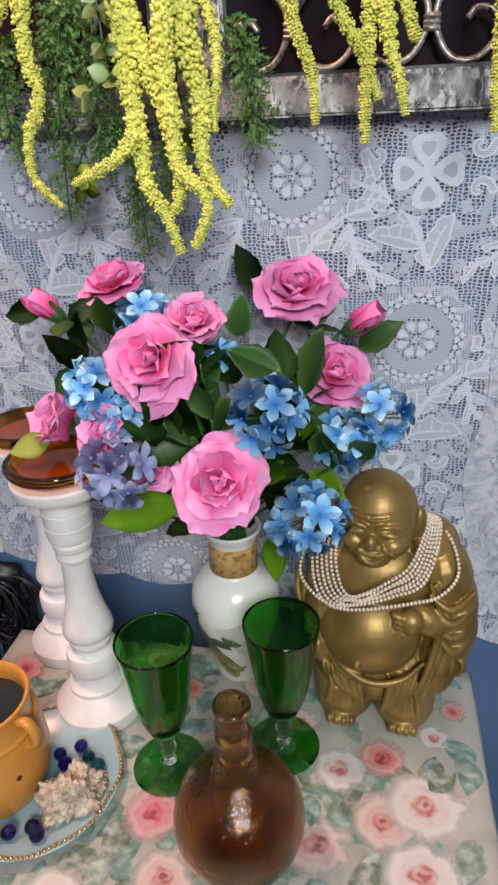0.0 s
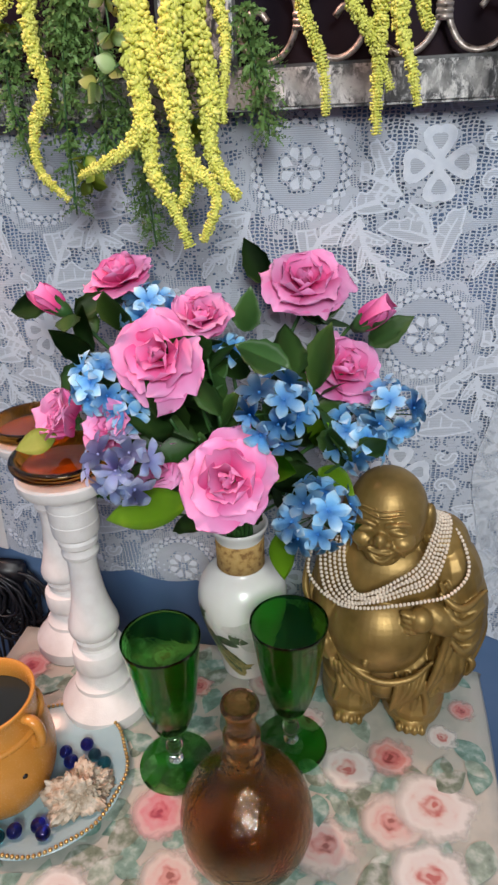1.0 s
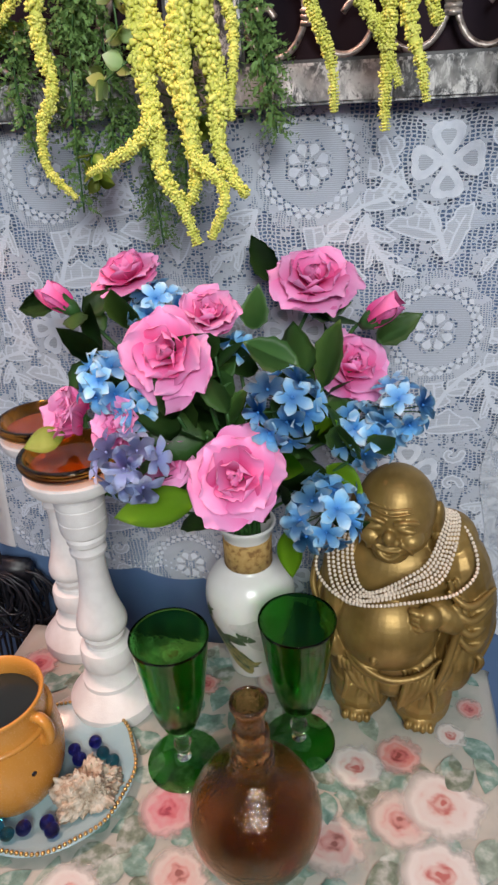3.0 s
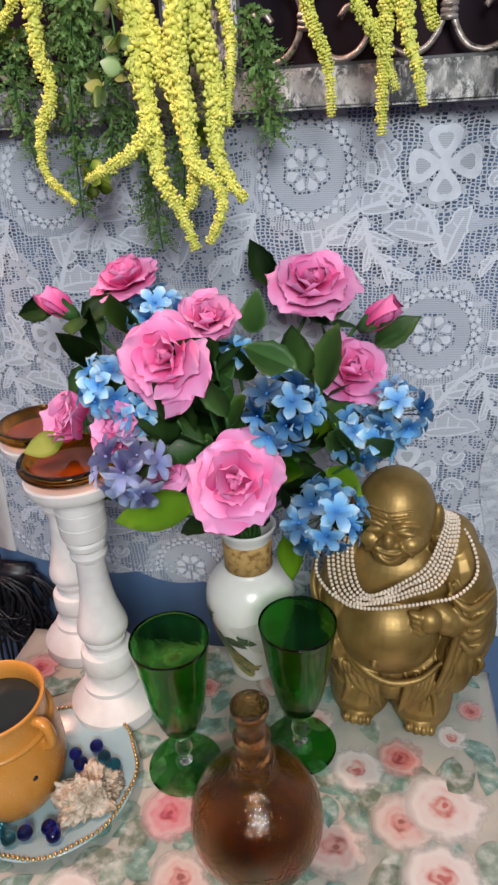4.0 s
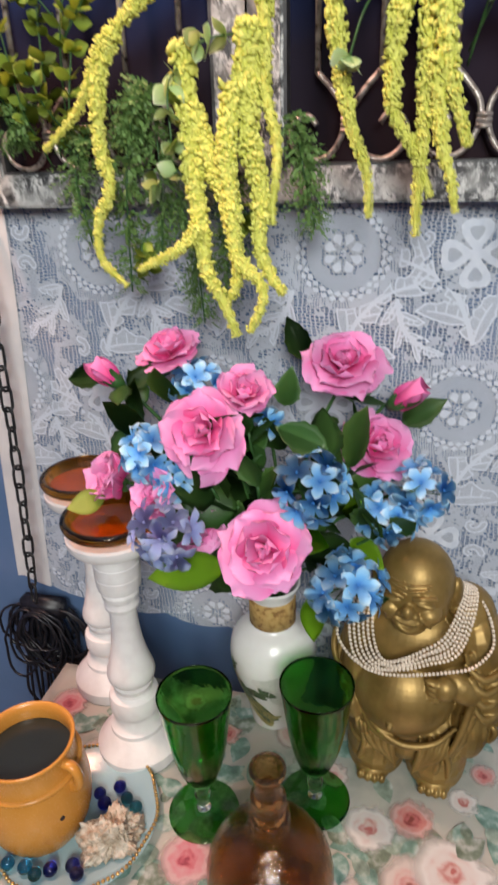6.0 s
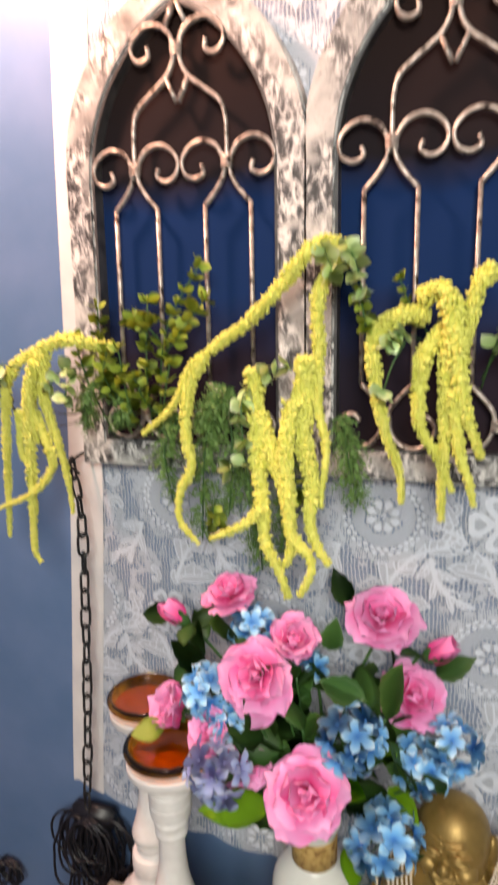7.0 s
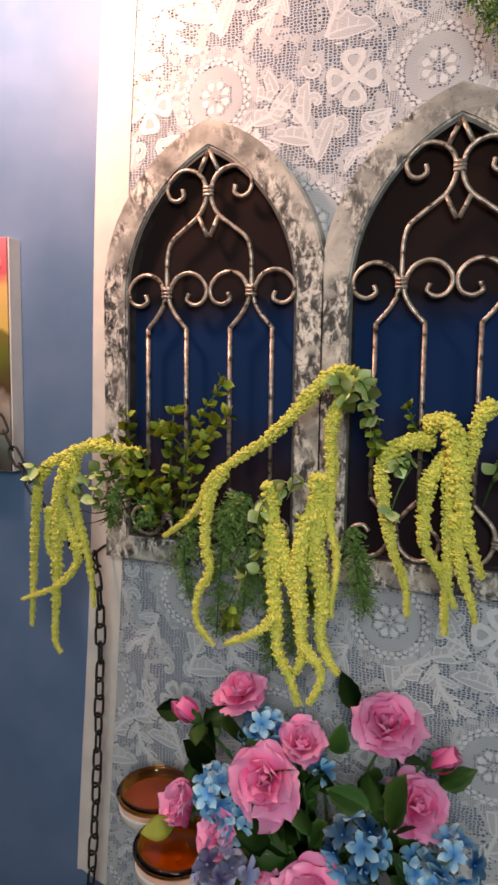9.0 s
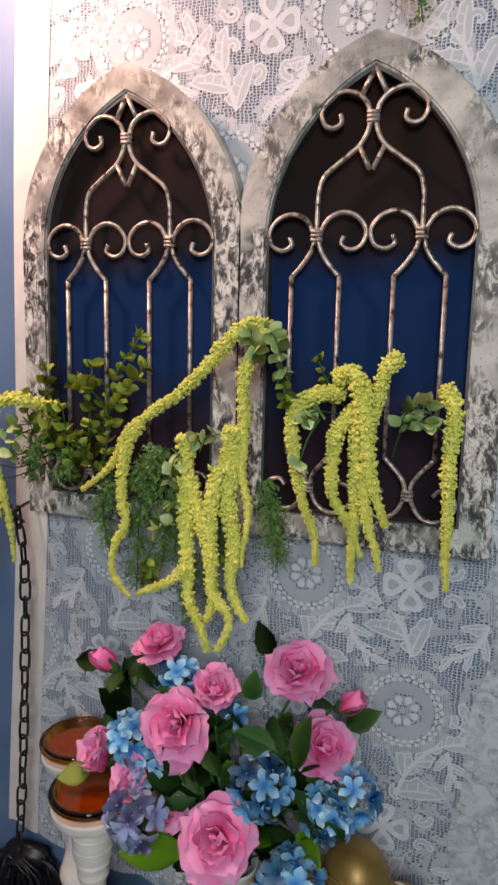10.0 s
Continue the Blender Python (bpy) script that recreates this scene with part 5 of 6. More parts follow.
# ---- the bouquet ----
def petal_data(name, length, width, cup, curl, ruffle, seed, mat, nu=8, nv=8, thick=0.0003):
    """A cupped petal: its base at the origin, growing along z, its outer side towards +y."""
    rnd = random.Random(seed)
    ph = rnd.uniform(0, 6.28)
    notch, skew, wave, ph2 = rnd.uniform(0.0, 0.13), rnd.uniform(-0.12, 0.12), rnd.uniform(0.025, 0.065), rnd.uniform(0, 6.28)
    bm = bmesh.new()
    grids = []
    for side in (0, 1):
        grid = []
        for j in range(nv + 1):
            v = j / nv
            half = width * max(0.02, 1 - abs(2 * (0.16 + 0.84 * v) - 1.04) ** 2.8) ** 0.42
            row = []
            for i in range(nu + 1):
                u = 2 * i / nu - 1
                z = length * (v + skew * u * v * v - 0.12 * v * v * abs(u) ** 2.0 + wave * v ** 3 * math.sin(5.5 * u + ph2) - notch * v ** 4 * math.exp(-(u * 3) ** 2) + 0.02 * v * math.sin(4 * u + ph))
                y = -cup * width * u * u * (0.6 + 0.4 * v) + curl * length * max(0, v - 0.55) ** 2 * 3 + ruffle * length * v ** 3 * (math.sin(4.2 * u + ph) + 0.5 * math.sin(9.0 * u + ph2))
                row.append(bm.verts.new((half * u, y + side * thick, z)))
            grid.append(row)
        grids.append(grid)
    for side, grid in enumerate(grids):
        for a, b in zip(grid, grid[1:]):
            for i in range(nu):
                q = (a[i], a[i + 1], b[i + 1], b[i])
                bm.faces.new(q if side else q[::-1])
    rim = [r[0] for r in grids[0]] + grids[0][-1][1:] + [r[-1] for r in reversed(grids[0][:-1])]
    rim2 = [r[0] for r in grids[1]] + grids[1][-1][1:] + [r[-1] for r in reversed(grids[1][:-1])]
    for a, b, c, d in zip(rim, rim[1:], rim2[1:], rim2):
        edge = bm.faces.new((a, b, c, d))
        for e in edge.edges:
            e.smooth = False
    for f in bm.faces:
        f.smooth = True
    me = bpy.data.meshes.new(name)
    bm.to_mesh(me)
    bm.free()
    me.materials.append(mat)
    return me


INNER = [petal_data("petal", 0.026, 0.012, 0.85, -0.10, 0.02, 20 + k, rose_petal, 10, 8) for k in range(3)]
MIDDLE = [petal_data("petal", 0.032, 0.0250, 0.34, 0.10, 0.035, 30 + k, rose_petal, 12, 9) for k in range(4)]
OUTER = [petal_data("petal", 0.040, 0.0285, 0.06, 0.16, 0.055, 40 + k, rose_petal, 16, 10) for k in range(6)]
SEPAL = petal_data("sepal", 0.020, 0.0045, 0.3, 0.2, 0.0, 50, stem_green, 4, 5)


def facing(at, direction, spin=0.0):
    return Matrix.Translation(at) @ Vector(direction).to_track_quat("Z", "Y").to_matrix().to_4x4() @ Matrix.Rotation(spin, 4, "Z")


def leaf_data(name, length, width, fold, bend, mat, serrate=0.0, n=9, along="Z"):
    """A leaf from the origin along z, folded on its midrib, its upper side towards +y."""
    bm = bmesh.new()
    rows = []
    for j in range(n + 1):
        v = j / n
        w = width * math.sin(math.pi * v ** 0.85) ** 0.9 if 0 < v < 1 else 0.0004
        w *= 1 + serrate * (1 if j % 2 else -1)
        y = bend * length * v * v
        rows.append([bm.verts.new((s * w, y + fold * w * (abs(s) ** 1.3), length * v)) for s in (-1, -0.55, 0, 0.55, 1)])
    for a, b in zip(rows, rows[1:]):
        for i in range(4):
            bm.faces.new((a[i], a[i + 1], b[i + 1], b[i]))
    ext = bmesh.ops.solidify(bm, geom=list(bm.faces), thickness=0.0004)
    for f in bm.faces:
        f.smooth = True
    me = bpy.data.meshes.new(name)
    bm.to_mesh(me)
    bm.free()
    me.materials.append(mat)
    return me


def place(name, me, parent, m, label=""):
    o = new(name, me)
    o.parent = parent
    o.matrix_local = m
    return tagged(o, label)


LEAVES = [leaf_data("leaf", 0.040 + 0.006 * k, 0.012 + 0.0012 * k, 0.25, b, rose_leaf, 0.06) for k, b in enumerate((0.1, -0.25, 0.3))]
BROAD = [leaf_data("leaf", 0.046 + 0.005 * k, 0.019 + 0.002 * k, 0.22, 0.12 * k, rose_leaf, 0.05) for k in range(2)]
MOUTH = Vector((-0.1385, -0.083, TOP + 0.1934))
rose_rnd = random.Random(11)


def stem_to(it, at, direction, leaves, start=0.0, leaf_mesh=None):
    """The stem from the vase's neck to just under a bloom, with its leaves; local to it."""
    d = Vector(direction).normalized()
    foot = MOUTH + Vector((rose_rnd.uniform(-0.012, 0.012), rose_rnd.uniform(-0.012, 0.012), -0.05))
    lip = MOUTH + Vector((rose_rnd.uniform(-0.014, 0.014), rose_rnd.uniform(-0.014, 0.014), 0.01))
    end = Vector(at) - d * 0.012
    mid = lip.lerp(end, 0.55) + Vector((0, 0.01, 0.02))
    near = end - d * 0.018
    line = [p - Vector(at) for p in spline([foot, lip, mid, near, end], 8)]
    part("stem", tube(line, 0.0019, 7), stem_green, it)
    for k in range(leaves):
        i = int(len(line) * (0.55 + 0.40 * (k + rose_rnd.random()) / max(1, leaves)))
        p = line[min(i, len(line) - 1)]
        a = rose_rnd.uniform(0, 6.28)
        out = Vector((math.cos(a), math.sin(a) * 0.7 - 0.25, rose_rnd.uniform(-0.2, 0.8)))
        place("leaf", leaf_mesh or rose_rnd.choice(LEAVES), it, facing(p, out, rose_rnd.uniform(0, 6.28)) @ Matrix.Scale(rose_rnd.uniform(0.75, 1.15), 4))


def rose(at, direction, size, openness=1.0, leaves=3, label="open pink artificial rose with layered petals"):
    it = thing("rose", at, label, "rose", "pink roses in the vase")
    m0 = facing((0, 0, 0), direction, rose_rnd.uniform(0, 6.28)) @ Matrix.Scale(size / 0.082, 4)
    rings = [(INNER, 2, 0.0007, 2, 0.003, 0.52), (INNER, 3, 0.0022, 9, 0.001, 0.72), (MIDDLE, 3, 0.0040, 24, 0.000, 0.74), (MIDDLE, 3, 0.0048, 44, 0.000, 0.86), (OUTER, 4, 0.005, 62, 0.000, 0.86), (OUTER, 5, 0.005, 78, -0.003, 0.97)]
    n = 0
    for variants, count, r, tilt, lift, grow in rings:
        turn = rose_rnd.uniform(0, 6.28)
        for k in range(count):
            a = turn + 2 * math.pi * (k + rose_rnd.uniform(-0.2, 0.2)) / count
            t = radians(tilt * openness + rose_rnd.uniform(-5, 5))
            m = m0 @ Matrix.Rotation(a, 4, "Z") @ Matrix.Translation((0, r, lift)) @ Matrix.Rotation(-t, 4, "X") @ Matrix.Rotation(rose_rnd.uniform(-0.15, 0.15), 4, "Y") @ Matrix.Scale(grow * rose_rnd.uniform(0.90, 1.07 if tilt < 70 else 1.16), 4)
            place("petal", rose_rnd.choice(variants), it, m)
            n += 1
    hip = lathe([(0.0, -0.014), (0.004, -0.013), (0.006, -0.006), (0.005, 0.001), (0.0, 0.002)], 12)
    bmesh.ops.transform(hip, matrix=m0, verts=hip.verts)
    part("hip", hip, stem_green, it)
    for k in range(4):
        place("sepal", SEPAL, it, m0 @ Matrix.Rotation(1.57 * k, 4, "Z") @ Matrix.Translation((0, 0.005, -0.006)) @ Matrix.Rotation(-radians(80), 4, "X"))
    stem_to(it, at, direction, leaves)
    return it


def rose_bud(at, direction, size, leaves=2):
    it = thing("rose_bud", at, "closed pink artificial rosebud with green sepals", "rosebud", "pink rosebuds in the vase")
    m0 = facing((0, 0, 0), direction, rose_rnd.uniform(0, 6.28)) @ Matrix.Scale(size / 0.036, 4)
    for k in range(6):
        grow = 0.75 + 0.08 * k
        place("petal", rose_rnd.choice(INNER), it, m0 @ Matrix.Rotation(k * 2.2, 4, "Z") @ Matrix.Translation((0, 0.002 + 0.0007 * k, -0.006)) @ Matrix.Rotation(-radians(2 + 2 * k), 4, "X") @ Matrix.Scale(grow, 4))
    hip = lathe([(0.0, -0.018), (0.004, -0.017), (0.0075, -0.010), (0.0085, -0.002), (0.0, 0.0)], 12)
    bmesh.ops.transform(hip, matrix=m0, verts=hip.verts)
    part("hip", hip, stem_green, it)
    for k in range(4):
        place("sepal", SEPAL, it, m0 @ Matrix.Rotation(1.57 * k, 4, "Z") @ Matrix.Translation((0, 0.008, -0.008)) @ Matrix.Rotation(-radians(10), 4, "X") @ Matrix.Scale(0.7, 4))
    stem_to(it, at, direction, leaves)


def floret_data(name, mat, seed):
    """A small star flower of five pointed petals, facing +z."""
    rnd = random.Random(seed)
    bm = bmesh.new()
    for k in range(5):
        a = 2 * math.pi * k / 5 + rnd.uniform(-0.08, 0.08)
        length, w, lift = 0.0156 * rnd.uniform(0.9, 1.1), 0.0046, rnd.uniform(0.15, 0.50)
        rows = []
        for j in range(8):
            v = j / 7
            hw = w * (0.22 + 0.78 * math.sin(math.pi * 0.72 * v ** 0.9)) * (1 if v < 0.7 else max(0.08, 1 - ((v - 0.7) / 0.3) ** 1.7))
            rows.append([(length * v, s * hw, length * lift * v ** 1.2 - 0.55 * length * max(0, v - 0.55) ** 1.5 + 0.22 * hw * abs(s)) for s in (-1, 0, 1)])
        c, s_ = math.cos(a), math.sin(a)
        vs = [[bm.verts.new((x * c - y * s_, x * s_ + y * c, z)) for x, y, z in r] for r in rows]
        for p, q in zip(vs, vs[1:]):
            for i in (0, 1):
                bm.faces.new((p[i], p[i + 1], q[i + 1], q[i]))
    bmesh.ops.solidify(bm, geom=list(bm.faces), thickness=0.0003)
    ball(bm, (0, 0, 0.0008), (0.0011, 0.0011, 0.0014), u=8, v=6)
    for f in bm.faces:
        f.smooth = True
    me = bpy.data.meshes.new(name)
    bm.to_mesh(me)
    bm.free()
    me.materials.append(mat)
    return me


BLUE = [floret_data("floret", blue_petal, 60 + k) for k in range(4)]
VIOLET = [floret_data("floret", violet_petal, 70 + k) for k in range(3)]


def cluster(at, direction, radius, count, kinds=BLUE, label="cluster of sky blue artificial star flowers", leaves=2, size=1.0):
    it = thing("flower_cluster", at, label, "flower", "blue flower clusters in the vase")
    m0 = facing((0, 0, 0), direction)
    count = max(3, count)
    golden = math.pi * (3 - math.sqrt(5))
    for k in range(count):
        v = (k + 0.5) / count
        tilt = math.acos(1 - v * 1.15)
        a = k * golden + rose_rnd.uniform(-0.25, 0.25)
        d = Vector((math.sin(tilt) * math.cos(a), math.sin(tilt) * math.sin(a), math.cos(tilt)))
        p = d * radius * rose_rnd.uniform(0.85, 1.1)
        m = m0 @ facing(p, d + Vector((rose_rnd.uniform(-.25, .25), rose_rnd.uniform(-.25, .25), 0.15)), rose_rnd.uniform(0, 6.28)) @ Matrix.Scale(size * rose_rnd.uniform(1.02, 1.25), 4)
        place("floret", rose_rnd.choice(kinds), it, m)
        bm = tube([m0 @ (d * 0.2 * radius - Vector((0, 0, 0.01))), m0 @ p], 0.0006, 5)
        part("stalk", bm, stem_green, it)
    stem_to(it, at, direction, leaves)


rose((-0.183, -0.150, 1.162), (-0.10, -0.90, 0.42), 0.081)
rose((-0.123, -0.178, 1.061), (0.05, -0.86, 0.50), 0.083, leaves=2)
rose((-0.069, -0.066, 1.202), (0.12, -0.55, 0.80), 0.080)
rose((-0.033, -0.088, 1.130), (0.42, -0.50, 0.70), 0.074)
rose((-0.242, -0.069, 1.209), (-0.15, -0.35, 0.92), 0.068, leaves=2)
rose((-0.160, -0.100, 1.178), (0.25, -0.45, 0.85), 0.062, 0.72, leaves=1, label="half open pink artificial rose")
rose((-0.287, -0.128, 1.090), (-0.55, -0.55, 0.50), 0.066, 0.45, leaves=1, label="half open pink artificial rose drooping over a candlestick")
rose((-0.226, -0.165, 1.098), (-0.35, -0.60, 0.55), 0.060, 0.55, leaves=1, label="half open pink artificial rose behind blue flowers")
rose((-0.196, -0.150, 1.060), (0.30, -0.80, 0.20), 0.056, 0.70, leaves=1, label="pale half open pink artificial rose")
rose_bud((-0.010, -0.066, 1.172), (0.75, -0.25, 0.55), 0.040)
rose_bud((-0.291, -0.112, 1.196), (-0.60, -0.25, 0.62), 0.036, leaves=3)

cluster((-0.209, -0.092, 1.182), (-0.1, -0.6, 0.7), 0.021, 10, label="cluster of deep blue artificial star flowers")
cluster((-0.243, -0.150, 1.136), (-0.3, -0.8, 0.4), 0.020, 8)
cluster((-0.216, -0.160, 1.112), (0.0, -0.9, 0.2), 0.012, 5, label="small cluster of light blue star flowers")
cluster((-0.211, -0.196, 1.078), (-0.15, -0.85, 0.45), 0.026, 11, VIOLET, "cluster of violet blue artificial star flowers")
cluster((-0.083, -0.165, 1.122), (0.05, -0.80, 0.60), 0.027, 12)
cluster((-0.019, -0.132, 1.083), (0.2, -0.80, 0.35), 0.024, 10)
cluster((0.012, -0.128, 1.108), (0.45, -0.70, 0.45), 0.022, 8)
cluster((-0.048, -0.168, 1.024), (0.10, -0.80, 0.60), 0.029, 15, label="large cluster of sky blue star flowers")
cluster((-0.139, -0.088, 1.146), (0.15, -0.80, 0.40), 0.008, 3, label="small cluster of dull blue star flowers", leaves=1)

def turned(at, along, normal):
    """A leaf's pose from the way it grows and the way its face looks."""
    z = Vector(along).normalized()
    y = Vector(normal)
    y = (y - z * y.dot(z)).normalized()
    m = Matrix((y.cross(z), y, z)).transposed().to_4x4()
    return Matrix.Translation(at) @ m


greens = thing("foliage_pick", tuple(MOUTH), "dark green artificial rose leaves filling a bouquet", "foliage")
for k in range(20):
    a = -0.6 + 0.27 * k
    top = Vector((0.085 * math.cos(a + 0.2) * (0.5 + 0.5 * (k % 3)), -0.030 - 0.05 * ((k * 7) % 5) / 5, 0.07 + 0.16 * ((k * 5) % 7) / 7))
    line = spline([(0, 0, -0.05), (0, 0, 0.0), top * 0.6, top], 7)
    part("stem", tube(line, 0.0016, 6), stem_green, greens)
    for j in range(7):
        p = line[min(len(line) - 1, 10 + 2 * j)]
        out = Vector((rose_rnd.uniform(-1, 1), rose_rnd.uniform(-0.9, 0.4), rose_rnd.uniform(0.15, 0.9)))
        place("leaf", rose_rnd.choice(LEAVES + BROAD), greens, facing(p, out, rose_rnd.uniform(0, 6.28)) @ Matrix.Scale(rose_rnd.uniform(0.7, 1.2), 4))
BIG = leaf_data("big_leaf", 0.085, 0.0185, 0.18, -0.12, lime_leaf)
place("big_leaf", BIG, greens, turned(Vector((-0.160, -0.176, 1.036)) - MOUTH, (-1.0, -0.15, -0.22), (0.1, -0.75, 0.6)), "bright lime green glossy leaf")
place("pale_leaf", leaf_data("pale_leaf", 0.040, 0.0135, 0.15, 0.05, soft_leaf), greens, turned(Vector((-0.292, -0.150, 1.082)) - MOUTH, (-0.85, -0.35, -0.25), (0.0, -0.7, 0.7)), "dull light green leaf")
SMALL_LIME = leaf_data("lime_leaf", 0.050, 0.013, 0.2, 0.05, lime_leaf)
for at, out, spin in (((-0.085, -0.140, 0.985), (0.1, -0.2, -1.0), 0.2), ((-0.060, -0.120, 1.075), (0.35, -0.5, 0.5), 2.6), ((-0.100, -0.150, 1.060), (0.6, -0.5, 0.2), 2.9), ((-0.050, -0.130, 1.050), (0.5, -0.5, -0.1), 3.0)):
    place("lime_leaf", SMALL_LIME, greens, turned(Vector(at) - MOUTH, out, (0.1 * spin - 0.2, -0.8, 0.5)), "bright lime green leaf")
for at, out, spin in (((-0.295, -0.108, 1.195), (-1, -0.1, -0.05), 1.7), ((-0.262, -0.112, 1.150), (-0.1, -0.3, 0.9), 0.3), ((-0.275, -0.110, 1.140), (-0.6, -0.2, -0.8), 1.2), ((-0.112, -0.030, 1.195), (-0.3, -0.1, 0.9), 3.0), ((-0.125, -0.072, 1.160), (0.2, -0.4, 0.8), 3.0), ((-0.010, -0.072, 1.150), (0.6, -0.2, 0.5), 2.8)):
    place("leaf", LEAVES[1], greens, turned(Vector(at) - MOUTH, out, (0.2 * spin - 0.4, -0.8, 0.5)))
for x, y, z, a in ((-0.128, -0.088, 1.118, 1.8), (-0.142, -0.095, 1.100, 2.4), (-0.080, -0.092, 1.090, -0.5), (-0.060, -0.092, 1.080, 0.4), (-0.160, -0.100, 1.090, 2.9), (-0.105, -0.100, 1.064, -1.2), (-0.230, -0.100, 1.165, 1.7), (-0.190, -0.110, 1.100, -2.2)):
    place("leaf", BROAD[int(z * 1000) % 2], greens, turned(Vector((x, y, z)) - MOUTH, (math.cos(a), -0.35, math.sin(a)), (0.35 * math.cos(9 * a), -0.8, 0.45)))

# ---- hanging amaranth garlands before the arches ----
BRACT = []
for k in range(4):
    rnd = random.Random(80 + k)
    bm = bmesh.new()
    bmesh.ops.create_icosphere(bm, subdivisions=1, radius=1)
    for v in bm.verts:
        v.co *= rnd.uniform(0.7, 1.25)
    BRACT.append(([v.co.copy() for v in bm.verts], [[v.index for v in f.verts] for f in bm.faces]))
    bm.free()
tassel_rnd = random.Random(21)


def tassel(parent, points, radius=0.0068, y=-0.085, sway=0.0, blunt=0.35):
    """A drooping flower rope: a tapering core thickly set with small lumpy bracts. Points are (x, z) or (x, z, y)."""
    pts = spline([(p[0], p[2] if len(p) > 2 else y, p[1]) for p in points], 10)
    verts, faces = [], []
    run, nxt = 0.0, 0.0
    total = sum((b - a).length for a, b in zip(pts, pts[1:]))
    k = 0
    for a, b in zip(pts, pts[1:]):
        d = (b - a).normalized()
        side = d.cross(Vector((0, 1, 0.01))).normalized()
        up = d.cross(side)
        while nxt < run + (b - a).length:
            t = nxt / total
            r = 1.04 * radius * (1.0 - 0.62 * t ** 1.6) * (0.70 + 0.42 * abs(math.sin(nxt * 345)) ** 0.6 + 0.07 * math.sin(nxt * 130 + 1))
            p = a + d * (nxt - run)
            n = 12
            for i in range(n):
                ang = 2 * math.pi * (i + 0.5 * (k % 2)) / n + tassel_rnd.uniform(-0.3, 0.3)
                c = p + (side * math.cos(ang) + up * math.sin(ang)) * r * tassel_rnd.uniform(0.55, 0.98)
                s = r * tassel_rnd.uniform(0.19, 0.33)
                co, fa = BRACT[tassel_rnd.randrange(4)]
                base = len(verts)
                q = Euler((tassel_rnd.uniform(0, 6), tassel_rnd.uniform(0, 6), 0)).to_matrix() @ Matrix.Diagonal((0.7, 0.8, tassel_rnd.uniform(0.9, 1.9)))
                verts.extend([tuple(c + q @ (v * s)) for v in co])
                faces.extend([[base + j for j in f] for f in fa])
            nxt += 0.0021 + 0.0006 * (1 - t)
            k += 1
        run += (b - a).length
    me = bpy.data.meshes.new("tassel")
    me.from_pydata(verts, [], faces)
    me.polygons.foreach_set("use_smooth", [True] * len(faces))
    me.materials.append(lime)
    o = new("tassel", me)
    o.parent = parent
    part("core", tube(pts, radius * 0.74, 10, lambda t: 1.0 - 0.74 * t ** 1.4), lime, o)
    return o


OVAL = [leaf_data("leaf", 0.015 + 0.002 * k, 0.0062 + 0.0006 * k, 0.15, 0.15, soft_leaf) for k in range(3)]
ROUND = [leaf_data("round_leaf", 0.017 + 0.002 * k, 0.0085, 0.1, 0.1, pale_leaf) for k in range(2)]


def sprig(parent, points, count, kinds, spread=0.9, scale=1.0, stem=0.0009, mat=None, tuft=False):
    """A leafy twig: leaves in pairs along it and a rosette at its end."""
    line = spline([(a, c, b) for a, b, c in points], 8)
    part("twig", tube(line, stem, 5), mat or stem_green, parent)
    for k in range(count):
        i = int((len(line) - 1) * (0.2 + 0.8 * (k + 1) / count))
        p = line[i]
        d = (line[min(i + 1, len(line) - 1)] - line[max(i - 1, 0)]).normalized()
        for s in (0, 1, 2) if k < count - 1 else range(5):
            a = k * 1.3 + s * (2.09 if k < count - 1 else 1.257)
            side = d.orthogonal().normalized()
            out = (Matrix.Rotation(a, 3, d) @ side) * spread + d * 0.55
            place("leaf", tassel_rnd.choice(kinds), parent, facing(p, out, tassel_rnd.uniform(0, 6.28)) @ Matrix.Scale(scale * tassel_rnd.uniform(0.75, 1.15), 4))


def fern(parent, points, length, density=130, name="fern_frond"):
    """A hanging feathery frond, its fine needles one mesh."""
    line = spline([(a, c, b) for a, b, c in points], 12)
    verts, faces = [], []
    n = len(line)
    density = int(density * 0.78)
    for k in range(density):
        t = (k + 0.5) / density
        i = min(n - 2, int(t * (n - 1)))
        p, d = line[i], (line[i + 1] - line[i]).normalized()
        side = d.orthogonal().normalized()
        a = tassel_rnd.uniform(0, 6.28)
        out = ((Matrix.Rotation(a, 3, d) @ side) + d * 0.7).normalized()
        reach = length * (0.55 + 0.45 * math.sin(math.pi * (0.15 + 0.8 * t))) * tassel_rnd.uniform(0.7, 1.1)
        for j in range(7):
            q = p + out * reach * (j + 1) / 7
            for s in (-1, 1):
                w = (out.cross(Vector((tassel_rnd.uniform(-1, 1), tassel_rnd.uniform(-1, 1), tassel_rnd.uniform(-1, 1)))).normalized() * s + out * 0.8).normalized()
                ln = reach * 0.28 * (1 - 0.08 * j)
                e = q + w * ln
                f = w.cross(out).normalized() * ln * 0.24
                b = len(verts)
                verts += [tuple(q), tuple(q.lerp(e, 0.5) + f), tuple(e), tuple(q.lerp(e, 0.5) - f)]
                faces.append((b, b + 1, b + 2, b + 3))
    me = bpy.data.meshes.new(name)
    me.from_pydata(verts, [], faces)
    me.materials.append(fern_leaf)
    o = new(name, me)
    o.parent = parent
    part("twig", tube(line, 0.0009, 5), stem_green, o)
    return o


def garland(label, group="hanging garlands on the arches"):
    return thing("garland", (0, 0, 0), label, "artificial plant", group)


